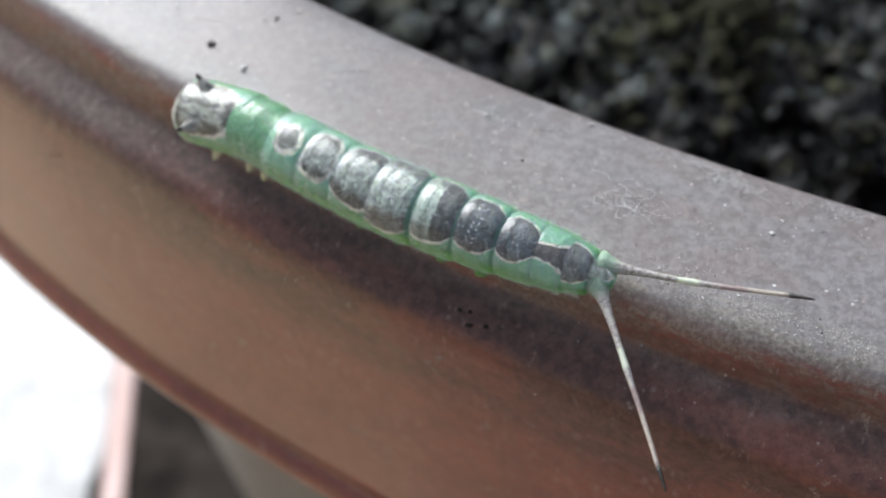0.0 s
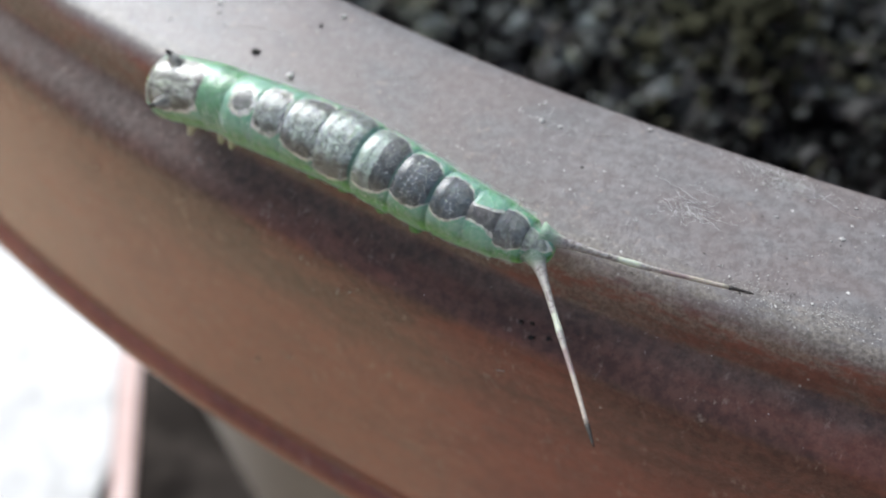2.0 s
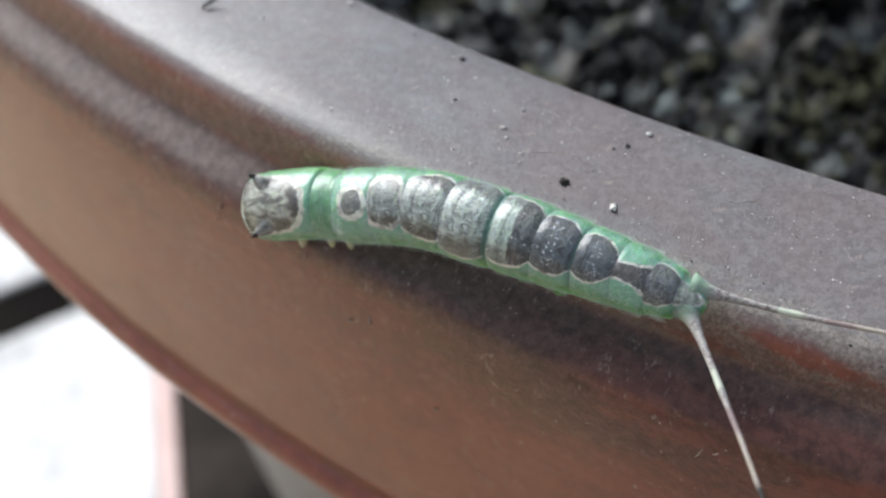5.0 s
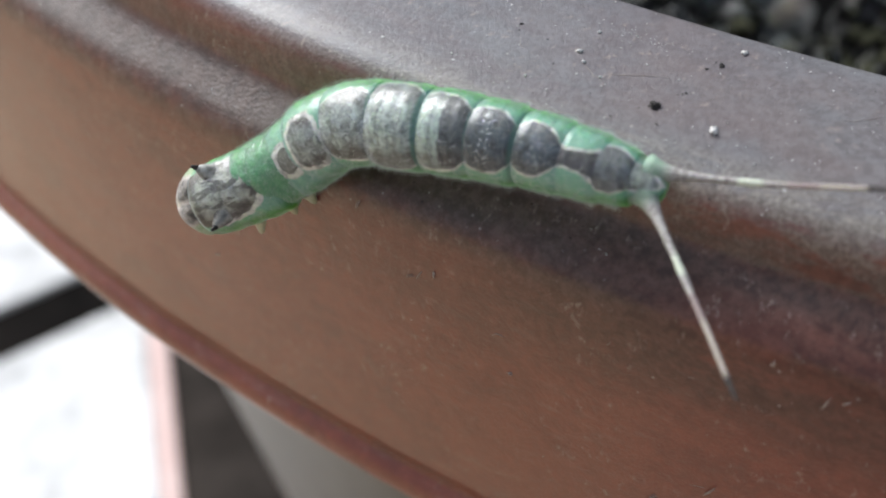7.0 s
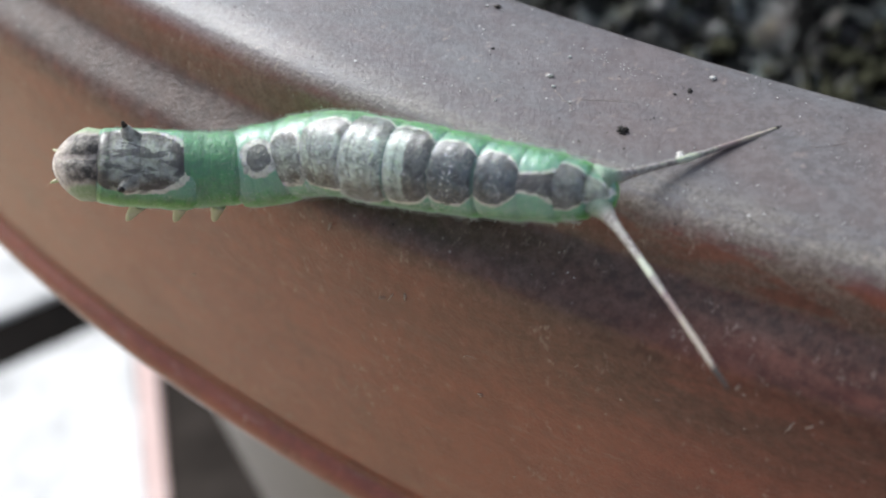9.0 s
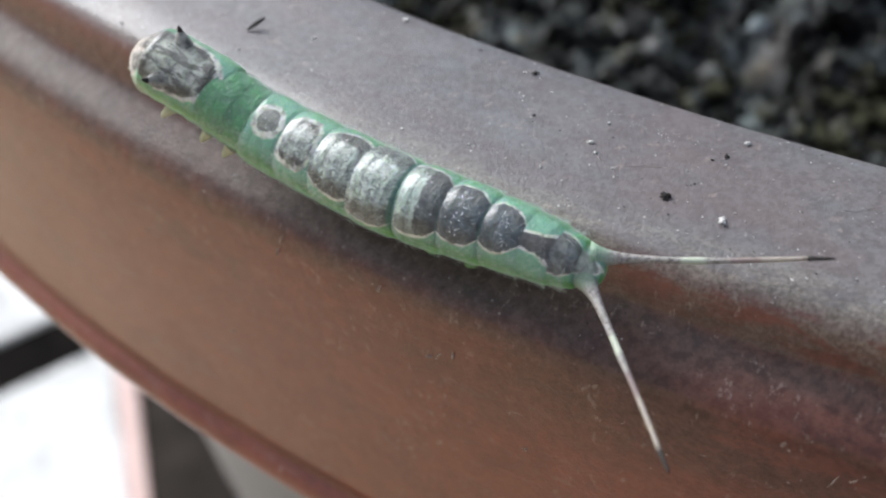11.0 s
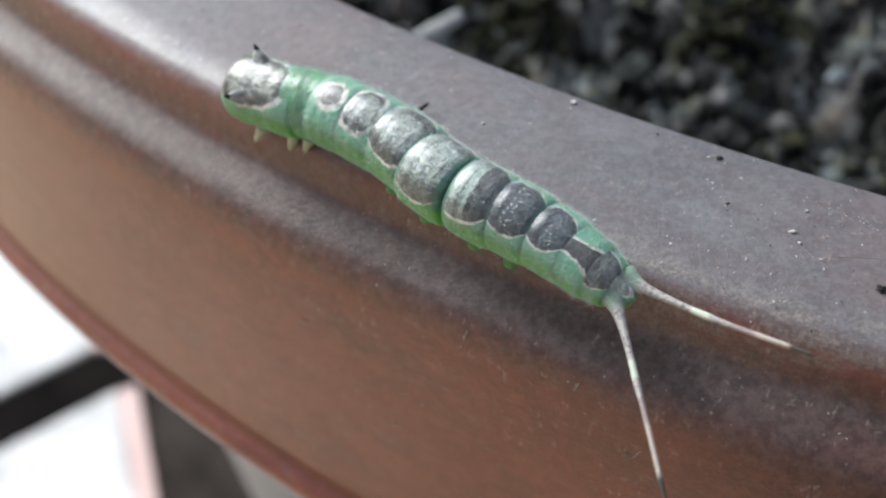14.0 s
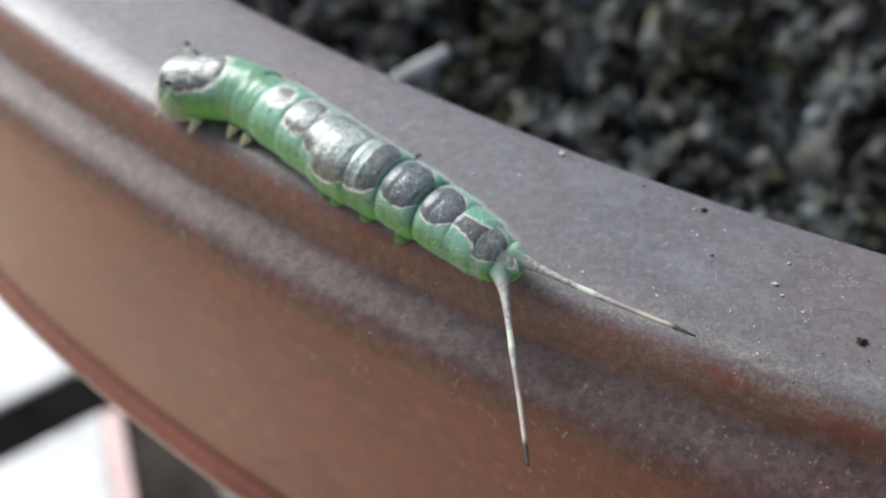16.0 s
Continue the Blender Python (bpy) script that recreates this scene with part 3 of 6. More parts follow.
# ---- plant pot ----
RIM = [(-1.5, -40), (-1.1, -1.5), (-0.75, -0.25), (0.2, 0), (4, -0.22), (8.6, -0.5), (9.6, -1.2), (9.9, -2.3), (9.95, -3.3), (10.7, -4.0), (12.0, -5.0),
       (12.3, -6.2), (11.6, -14), (10.85, -22.9), (10.5, -23.4), (10.5, -23.9), (11.1, -24.4), (11.25, -25.2), (10.7, -26.1), (8, -26.6), (-1.2, -26.6)]
pot = tagged(new("plant_pot"), "round weathered brown plastic plant pot with a rolled rim", "plant pot")
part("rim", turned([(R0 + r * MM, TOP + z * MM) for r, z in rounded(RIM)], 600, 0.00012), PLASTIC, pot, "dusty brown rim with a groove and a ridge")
WALL = [(0.1382, TOP - 0.0262), (0.1378, TOP - 0.030), (0.1065, 0.0335), (0.104, 0.0315), (0.0, 0.0315), (0.0, 0.036), (0.101, 0.036), (0.1345, TOP - 0.036), (0.1368, TOP - 0.0262)]
part("wall", turned(WALL, 256), WALL_PLASTIC, pot, "dull grey-brown tapering wall")


def rim_point(phi, r, lift=0.0):
    """A place on the rim's top: degrees round the pot, mm out from the inner edge, mm above the surface."""
    pts = [(-0.75, -0.25), (0.2, 0), (4, -0.22), (8.6, -0.5), (9.6, -1.2), (9.95, -3.2), (10.7, -4.0), (12.0, -5.0)]
    z = np.interp(r, [p[0] for p in pts], [p[1] for p in pts])
    a, d = radians(phi), R0 + r * MM
    return Vector((-d * math.sin(a), -d * math.cos(a), TOP + (z + lift) * MM))


# ---- soil in the pot ----
def soil_height(x, y):
    q = Vector((x * 34, y * 34, 3.0))
    h = TOP - 0.0315 + 0.0055 * noise.noise(q) + 0.0045 * noise.noise(q * 2.9)
    w = Vector((x, y, 0.0)) * 1000 + 0.9 * Vector((noise.noise(q * 14), noise.noise(q * 14 + Vector((7, 3, 1))), 0))
    near = noise.voronoi(w / 3.4 + Vector((0, 0, 0.3)))[0][0]
    small = noise.voronoi(w / 1.25 + Vector((0, 0, 0.7)))[0][0]
    return h - 0.0046 * near ** 1.3 - 0.0011 * small ** 1.2 + 0.0008 * noise.noise(w * 0.9) + 0.0007 * noise.noise(w * 1.7)


def soil_grid():
    """One sheet, fine along the near rim and coarse elsewhere."""
    xs = np.concatenate([np.arange(-0.1372, -0.136, 0.0006), np.arange(-0.136, -0.012, 0.00036), np.arange(-0.012, 0.1373, 0.0025)])
    ys = np.concatenate([np.arange(-0.1372, 0.02, 0.00036), np.arange(0.02, 0.1373, 0.0025)])
    index, verts, faces = -np.ones((len(xs), len(ys)), int), [], []
    for i, x in enumerate(xs):
        for j, y in enumerate(ys):
            if math.hypot(x, y) < 0.1372:
                index[i, j] = len(verts)
                verts.append((x, y, soil_height(x, y)))
    for i in range(len(xs) - 1):
        for j in range(len(ys) - 1):
            quad = (index[i, j], index[i + 1, j], index[i + 1, j + 1], index[i, j + 1])
            if min(quad) >= 0:
                faces.append([int(k) for k in quad])
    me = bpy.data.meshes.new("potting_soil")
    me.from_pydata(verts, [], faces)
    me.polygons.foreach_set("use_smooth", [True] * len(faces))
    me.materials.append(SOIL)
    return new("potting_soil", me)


rng = random.Random(5)
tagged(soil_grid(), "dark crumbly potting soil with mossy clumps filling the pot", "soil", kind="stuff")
for clods, material, label, count, lo, hi in (
        ("soil_clods", CLOD, "dark grey-brown crumbs and clods of soil", 2600, 0.0002, 0.0007),
        ("moss_clods", MOSS, "olive mossy crumbs on the soil", 1300, 0.0002, 0.0006)):
    heap = Heap()
    for _ in range(count):
        x, y = rng.uniform(-0.132, -0.012), rng.uniform(-0.125, 0.02)
        s = rng.uniform(lo, hi) * (1 if rng.random() < 0.96 else 1.6)
        if math.hypot(x, y) > 0.134 or (clods == "moss_clods" and noise.noise(Vector((x * 70, y * 70, 9))) < 0.1):
            continue
        heap.add((x, y, soil_height(x, y) + s * rng.uniform(-0.3, 0.4)), s, rng, 0.75, 3 if s > 0.0006 else 2, 1.9, 3.0)
    if clods == "moss_clods":
        for cx, cy, spread, many in ((-0.046, -0.072, 0.006, 240), (-0.062, -0.045, 0.004, 110), (-0.083, -0.040, 0.004, 110)):
            for _ in range(many):
                x, y, s = rng.gauss(cx, spread), rng.gauss(cy, spread), rng.uniform(0.0003, 0.0008)
                bulge = 0.003 * math.exp(-((x - cx) ** 2 + (y - cy) ** 2) / (2 * spread ** 2))
                heap.add((x, y, soil_height(x, y) + bulge * rng.uniform(0.2, 1.0)), s, rng, 0.8, 2, 1.2, 2.6)
    tagged(heap.object(clods, material), label, "soil", kind="stuff")

heap = Heap()
heap.add((-0.0588, -0.0632, TOP - 0.0274), 0.0010, rng, 0.7, 3, 0.5)
tagged(heap.object("pebble", PALE_STONE), "small pale bluish pebble lying on the soil", "pebble")
bm = bmesh.new()
ROOT = [(-0.0990, -0.0605), (-0.0955, -0.0575), (-0.0922, -0.0549), (-0.0898, -0.0526)]
tube(bm, [Vector((x, y, TOP - 0.0265 + 0.0002 * i)) for i, (x, y) in enumerate(ROOT)], [0.0004, 0.0006, 0.0008, 0.0006], 10)
tagged(part("root_piece", bm, STALK), "short whitish piece of root on the soil", "root")

# ---- dust and crumbs on the rim ----
def band_point(phi, z, lift=0.0):
    """A place on the rim's outer band: degrees round the pot, mm below the top (negative), mm off the surface."""
    r = np.interp(-z, [6.2, 14, 22.9], [12.3, 11.6, 10.85])
    a, d = radians(phi), R0 + (r + lift) * MM
    return Vector((-d * math.sin(a), -d * math.cos(a), TOP + z * MM))


rng = random.Random(11)
for name, material, label, count, lo, hi in (
        ("white_dust", WHITE_GRIT, "fine white grains scattered on the pot rim", 1700, 0.010, 0.040),
        ("dark_dust", BLACK_GRIT, "fine dark grains scattered on the pot rim", 1400, 0.012, 0.040)):
    heap = Heap()
    for _ in range(count):
        phi, w = rng.uniform(8, 62), rng.random()
        r = rng.uniform(-0.2, 9.2) if w < 0.55 else (rng.gauss(8.3, 0.9) if w < 0.85 else rng.uniform(9.0, 12.0))
        if noise.noise(Vector((phi * 0.9, r * 0.8, count))) < -0.12:
            continue
        s = rng.uniform(lo, hi) * MM * (1 if rng.random() < 0.93 else 1.9)
        heap.add(rim_point(phi, min(r, 12.0), s / MM * 0.4), s, rng, 0.6, 1, 0.7)
    if name == "white_dust":
        # chalky smears and drifts of grains
        for cp, cr, sp, sr, many in ((20.6, 8.3, 0.35, 0.45, 260), (19.4, 7.9, 0.3, 0.4, 200), (17.8, 8.4, 0.5, 0.5, 240), (22.5, 4.5, 0.3, 0.35, 200), (21.2, 0.7, 0.35, 0.35, 620), (21.7, 0.2, 0.45, 0.2, 300), (18.5, 0.5, 0.8, 0.35, 260),
                                     (25.9, 2.3, 0.3, 0.12, 90), (33.5, 2.0, 0.5, 0.25, 60), (16.5, 4.5, 0.6, 0.8, 130), (28.6, 3.4, 0.6, 0.5, 60), (47.6, 8.2, 0.15, 0.12, 40)):
            for _ in range(many):
                s = rng.uniform(0.010, 0.032) * MM
                heap.add(rim_point(rng.gauss(cp, sp), max(-0.3, rng.gauss(cr, sr)), s / MM * 0.3), s, rng, 0.5, 1, 0.7)
        # single larger grains
        for _ in range(110):
            s = rng.uniform(0.03, 0.062) * MM
            heap.add(rim_point(rng.uniform(10, 40), rng.uniform(0.5, 9.0), s / MM * 0.2), s, rng, 0.35, 2, 1.4)
    tagged(heap.object(name, material, False), label, "dust", kind="stuff")
CRUMBS = [  # degrees, mm out, size, pale
    ("soil_crumb", 32.4, 6.0, 0.17, False), ("white_flake", 31.3, 6.4, 0.2, True), ("soil_crumb", 24.3, 11.7, 0.14, False), ("soil_crumb", 24.0, 11.5, 0.1, False), ("soil_crumb", 24.6, 11.3, 0.11, False), ("soil_crumb", 24.4, 11.2, 0.08, False), ("white_flake", 34.0, 4.7, 0.1, True),
    ("white_flake", 31.7, 0.9, 0.12, True), ("white_flake", 40.6, 4.2, 0.1, True), ("white_flake", 39.5, 0.3, 0.12, True), ("soil_crumb", 36.2, 0.7, 0.1, False),
    ("white_flake", 34.2, 4.1, 0.12, True), ("soil_crumb", 31.9, 2.2, 0.09, False), ("white_flake", 26.2, 2.3, 0.12, True), ("white_flake", 25.8, 2.2, 0.1, True), ("white_flake", 19.8, 3.2, 0.11, True),
    ("white_flake", 21.3, 0.9, 0.08, True), ("white_flake", 21.0, 0.5, 0.07, True), ("white_flake", 24.2, 0.1, 0.1, True)]
for name, phi, r, s, pale in CRUMBS:
    heap = Heap()
    heap.add((0, 0, 0), s * MM * (0.8 if pale else 0.9), rng, 0.22 if pale else 0.4, 3, 1.8, 2.6)
    ob = heap.object(name, WHITE_GRIT if pale else BLACK_GRIT)
    ob.location = rim_point(phi, r, s * 0.35)
    tagged(ob, "tiny white flake lying on the pot rim" if pale else "tiny dark crumb of soil on the pot rim", "flake" if pale else "crumb", "specks on the rim")
bm = bmesh.new()
tube(bm, [rim_point(41.87, 5.7, 0.1), rim_point(41.8, 5.25, 0.3), rim_point(41.73, 4.78, 0.45)], [0.00006, 0.00012, 0.00006], 6)
tagged(part("twig_bit", bm, BLACK_GRIT), "tiny black splinter lying on the pot rim", "splinter")

# fibres stuck to the ridge and the band
bm = bmesh.new()
for phi, z, long_, lean in ((28.4, -7.0, 0.7, 70), (28.1, -6.6, 0.4, 40), (35.4, -8.6, 0.6, 60), (35.1, -8.2, 0.5, 80), (38.9, -6.6, 0.5, 75), (40.6, -14.6, 0.45, 30), (42.7, -10.3, 0.3, 20),
                            (33.1, -17.4, 0.2, 50), (45.5, -15.2, 0.25, 40), (35.6, -8.9, 0.5, 35), (24.8, -7.2, 0.5, 20), (38.8, -5.6, 0.7, 70), (36.6, -5.9, 0.5, 70), (29.2, -5.8, 0.4, 60), (23.8, -11.1, 0.3, 60), (33.7, -12.5, 0.3, 30), (38.6, -22.0, 0.5, 40), (30.0, -15.0, 0.9, 55), (31.0, -17.0, 0.8, 60)):
    for k in range(3):
        g = [rng.gauss(0, 0.12) for _ in range(4)]
        ca, sa = math.cos(radians(lean + 15 * g[0])) * long_ / 2, math.sin(radians(lean + 15 * g[0])) * long_ / 2
        path = [band_point(phi + (g[1] * 0.6 + ca * w) / 2.65, z + g[2] * 0.5 - sa * w, 0.02 + 0.05 * (1 - w * w)) for w in (-1, -0.4, 0.3, 1)]
        tube(bm, path, [0.000008, 0.000016, 0.000016, 0.000008], 5)
for _ in range(15):
    phi, r = rng.uniform(14, 52), rng.uniform(0.8, 8.0)
    da, db, bow = rng.uniform(-0.9, 0.9), rng.uniform(-1.2, 1.2), rng.uniform(-0.25, 0.25)
    path = [rim_point(phi + da * k / 6, min(max(r + db * k / 6 + bow * math.sin(k / 2), 0.0), 8.5), 0.012) for k in range(7)]
    tube(bm, path, [0.000003] + [0.000008] * 5 + [0.000003], 5)
for _ in range(70):
    phi, z, turn, size = rng.uniform(16, 56), rng.uniform(-22, -6.5), rng.uniform(0, 6.28), rng.uniform(0.25, 0.9)
    curl = rng.uniform(-1.6, 1.6)
    path, u, w = [], 0.0, 0.0
    for k in range(7):
        path.append(band_point(phi + u / 2.65, z + w, 0.012))
        u, w = u + size / 6 * math.cos(turn + curl * k / 6), w + size / 6 * math.sin(turn + curl * k / 6)
    tube(bm, path, [0.000004] + [0.000010] * 5 + [0.000004], 5)
tagged(part("lint", bm, LINT), "pale fibres and scuffs stuck to the pot rim", "lint", kind="stuff")


def cobweb(phi, r, spread, strands, seed):
    """A torn tuft of fine threads on the rim."""
    g = random.Random(seed)
    bm = bmesh.new()
    for _ in range(strands):
        a, b = phi + g.gauss(0, spread), r + g.gauss(0, spread * 1.6)
        da, db = g.gauss(0, spread * 0.7), g.gauss(0, spread * 1.2)
        pts = [rim_point(a + da * k / 4 + g.gauss(0, 0.015), min(max(b + db * k / 4 + g.gauss(0, 0.03), -0.2), 10), 0.06 + 0.1 * g.random()) for k in range(5)]
        tube(bm, pts, [0.000006] * 5, 4)
    return tagged(part("cobweb", bm, WEB), "torn white wisp of cobweb on the pot rim", "cobweb")


cobweb(22.6, 4.4, 0.4, 40, 1)
cobweb(21.0, 0.7, 0.3, 40, 2)
cobweb(26.0, 2.3, 0.25, 20, 4)

# ---- caterpillar: rigid rings that telescope ----
cat = tagged(new("caterpillar"), "green caterpillar with a grey saddle and two tails, on the rim", "caterpillar")
BODY = {}


def ring_mesh(half, front, rear, wide=1.0, belly=0.92, crease=0.17, annuli=0.010):
    """A barrel of skin along x; the ends dome in and slide inside the neighbours."""
    bm = bmesh.new()
    rows, steps, sides = [], 26, 44
    for i in range(steps + 1):
        s = -1 + 2 * i / steps
        w = abs(s)
        end = 1 - 0.06 * (max(0.0, w - 0.45) / 0.5) ** 1.6
        end *= math.sqrt(max(0.0, 1 - ((w - 0.88) / 0.12) ** 2 * 0.8)) if w > 0.88 else 1.0
        end *= 1 + annuli * math.cos(s * 14.0) * (1 - 0.6 * w)
        r = 0.985 * (rear + (front - rear) * (s + 1) / 2) * end * MM
        row = []
        for j in range(sides):
            a = 2 * math.pi * j / sides
            y, z = math.sin(a) * wide, math.cos(a)
            z = z if z > 0 else z * belly
            back = max(0.0, math.cos(a * 0.5 if a < math.pi else (2 * math.pi - a) * 0.5)) ** 5
            fold = 1 - crease * (0.07 + 0.93 * back) * w ** 2.6 + 0.035 * math.exp(-((a - 2.0) / 0.25) ** 2) + 0.035 * math.exp(-((a - 4.28) / 0.25) ** 2)
            fold += 0.012 * noise.noise(Vector((s * 3 * half, y * 2.2, z * 2.2 + half * 7)))
            row.append(bm.verts.new((s * half * MM, y * r * fold, z * r * fold)))
        rows.append(row)
    for p, q in zip(rows, rows[1:]):
        for j in range(sides):
            bm.faces.new((p[j], p[(j + 1) % sides], q[(j + 1) % sides], q[j]))
    bm.faces.new(rows[0]), bm.faces.new(rows[-1])
    return bm


def cone(parent, name, base, tip, r0, r1, material, label="", bend=(0, 0, 0)):
    bm = bmesh.new()
    a, b = Vector(base) * MM, Vector(tip) * MM
    pts = [a.lerp(b, k / 6) + Vector(bend) * MM * math.sin(math.pi * k / 6) for k in range(7)]
    tube(bm, pts, [(r0 + (r1 - r0) * (k / 6) ** 0.8) * MM for k in range(6)] + [r1 * 0.4 * MM], 10)
    return part(name, bm, material, parent, label)


# name, half length, front and rear radius in mm, saddle
NAVY, SLATE = (0.014, 0.022, 0.029), (0.085, 0.12, 0.145)
SEGMENTS = [
    ("t2", 1.45, 1.66, 1.68, dict()),
    ("t3", 1.28, 1.67, 1.61, dict()),
    ("a1", 1.50, 1.80, 1.80, dict(a=0.80, b=0.92, power=2.2, ring=0.26, front=(0.13, 0.135, 0.125), pale=(0.34, 0.36, 0.33), warts=0.5, fold=0.5)),
    ("a2", 1.45, 1.82, 1.83, dict(a=1.02, b=1.45, power=2.8, ring=0.2, front=(0.21, 0.24, 0.225), pale=(0.49, 0.56, 0.52), mottle=0.7, warts=0.85, brown=1.0, fold=0.7)),
    ("a3", 1.55, 1.84, 1.86, dict(a=3.0, b=1.90, ring=0.16, front=(0.25, 0.29, 0.27), pale=(0.57, 0.66, 0.61), mottle=0.75, warts=0.85, brown=0.95, joints=(1.3, 1.75, 1.05), fold=0.7)),
    ("a4", 1.50, 1.88, 1.88, dict(a=3.0, b=2.5, ring=0.15, front=(0.31, 0.37, 0.34), pale=(0.64, 0.74, 0.68), mottle=0.75, warts=0.8, brown=0.8, joints=(2.0, 2.0, 1.2))),
    ("a5", 1.40, 1.86, 1.79, dict(a=3.0, b=2.05, ring=0.15, front=(0.42, 0.53, 0.47), rear=NAVY, pale=(0.20, 0.23, 0.23), mottle=0.4, warts=0.5, joints=(1.9, 1.45, 1.05))),
    ("a6", 1.30, 1.78, 1.68, dict(a=3.0, b=1.72, ring=0.14, front=NAVY, pale=SLATE, mottle=0.75, dots=0.9, brown=0.3, joints=(1.3, 1.15, 0.98), fold=0.6)),
    ("a7", 1.25, 1.66, 1.53, dict(a=3.0, b=1.48, ring=0.14, front=NAVY, pale=SLATE, mottle=0.75, dots=0.8, brown=0.3, joints=(1.1, 0.62, 0.92), fold=0.4)),
    ("a8", 1.10, 1.53, 1.40, dict(a=3.0, b=0.62, ring=0.14, front=(0.036, 0.035, 0.038), pale=(0.11, 0.10, 0.10), mottle=0.5, brown=0.2, joints=(0.62, 1.0, 0.72), fold=0.0)),
    ("a9", 1.10, 1.40, 1.16, dict(a=3.0, b=1.62, ring=0.15, front=(0.07, 0.075, 0.078), pale=(0.22, 0.25, 0.26), mottle=0.75, brown=0.5, joints=(0.95, 1.55, 0.66), fold=0.0)),
    ("a10", 1.25, 1.20, 0.58, dict(a=1.4, b=1.35, power=2.4, ring=0.2, front=(0.2, 0.22, 0.2), pale=(0.52, 0.60, 0.52), mottle=0.8, x0=0.1, brown=0.5, fold=0.0)),
]
shield = part("body_segment", ring_mesh(2.3, 1.62, 1.70, 1.04, 0.92, 0.03),
              skin_mat("shield_skin", 2.3, 2.45, 1.9, x0=0.6, front=(0.26, 0.27, 0.24), pale=(0.56, 0.60, 0.53), power=2.2, ring=0.24, mottle=0.8, bars=0.75, brown=0.3, fold=0.0), cat,
              "dark striped shield with a cream border behind the head")
BODY["t1"] = shield
for side in (-1, 1):
    cone(shield, "horn_base", (0.72, side * 0.82, 0.92), (1.16, side * 1.40, 1.60), 0.66, 0.15, RIDGE, "grey mottled horn base")
    cone(shield, "horn", (1.13, side * 1.37, 1.54), (1.25, side * 1.50, 1.82), 0.15, 0.06, BLACK, "black pointed horn")
    cone(shield, "leg", (0.3, side * 1.4, -0.9), (0.75, side * 1.9 + 0.15, -1.48), 0.38, 0.12, LEG, "cream jointed leg")
def bristles(parent, half, radius, count, seed):
    """A thin scatter of short pale hairs on a segment's back and flanks."""
    g = random.Random(seed)
    verts, faces = [], []
    for _ in range(count):
        a, x = g.uniform(-1.75, 1.75), g.uniform(-0.72, 0.72) * half
        d = Vector((g.gauss(0, 0.35), math.sin(a), math.cos(a))).normalized()
        root = Vector((x, math.sin(a) * radius * 0.97, math.cos(a) * radius * 0.95))
        tip = root + d * g.uniform(0.07, 0.24) * (1.0 if g.random() < 0.93 else 1.7)
        side = d.cross(Vector((0.3, 0.5, 0.8))).normalized() * 0.004
        other = d.cross(side).normalized() * 0.004
        k = len(verts)
        verts += [tuple(q * MM) for q in (root + side, root - side * 0.5 + other, root - side * 0.5 - other, tip)]
        faces += [(k, k + 1, k + 3), (k + 1, k + 2, k + 3), (k + 2, k, k + 3)]
    me = bpy.data.meshes.new("bristles")
    me.from_pydata(verts, [], faces)
    me.materials.append(HAIR)
    ob = new("bristles", me)
    ob.parent = parent
    return tagged(ob, "short pale hairs", kind="stuff")


bristles(shield, 2.1, 1.62, 1700, 40)
for name, half, front, rear, look_ in SEGMENTS:
    ob = part("body_segment", ring_mesh(half, front, rear, annuli=0.005, crease=0.02 if name in ("t2", "t3") else 0.15), skin_mat("skin_" + name, half, **look_), cat)
    BODY[name] = ob
    bristles(ob, half, (front + rear) / 2, 1900, len(BODY))
    if name in ("t2", "t3"):
        for side in (-1, 1):
            cone(ob, "leg", (0.1, side * 1.4, -0.95), (0.35, side * 1.85 + 0.15, -1.5), 0.38, 0.12, LEG, "cream jointed leg")
    if name in ("a3", "a4", "a5", "a6"):
        for side in (-1, 1):
            cone(ob, "proleg", (0, side * 1.05, -0.95), (0.05, side * 1.55, -1.75), 0.5, 0.32, PROLEG, "green fleshy proleg")

bm = bmesh.new()
bmesh.ops.create_uvsphere(bm, u_segments=32, v_segments=20, radius=MM)
for v in bm.verts:
    p = v.co / MM
    cleft = 1 - 0.10 * math.exp(-(p.y / 0.16) ** 2) * max(0, p.z + 0.3)
    v.co = Vector((p.x * (1.35 if p.x > 0 else 2.6), p.y * (1.6 if p.x < 0 else 1.6 - 0.45 * p.x) * cleft, p.z * (1.48 if p.x < 0 else 1.48 - 0.2 * p.x) * cleft - 0.22 - 0.25 * max(0, p.x))) * MM
head = part("head", bm, head_mat(), cat, "mottled brown head with dark eye spots")
BODY["head"] = head
for side in (-1, 1):
    for k in range(3):
        bm = bmesh.new()
        bmesh.ops.create_uvsphere(bm, u_segments=10, v_segments=8, radius=0.11 * MM)
        eye = part("eye", bm, BLACK, head, "small black eye spot")
        eye.location = Vector((0.85 - 0.12 * k, side * (0.72 + 0.12 * k), -0.75 + 0.25 * k)) * MM
    cone(head, "jaw", (0.95, side * 0.28, -0.85), (1.35, side * 0.12, -1.1), 0.2, 0.07, BLACK, "dark jaw")
    cone(head, "antenna", (0.9, side * 0.55, -0.8), (1.4, side * 0.75, -1.05), 0.12, 0.05, LEG)

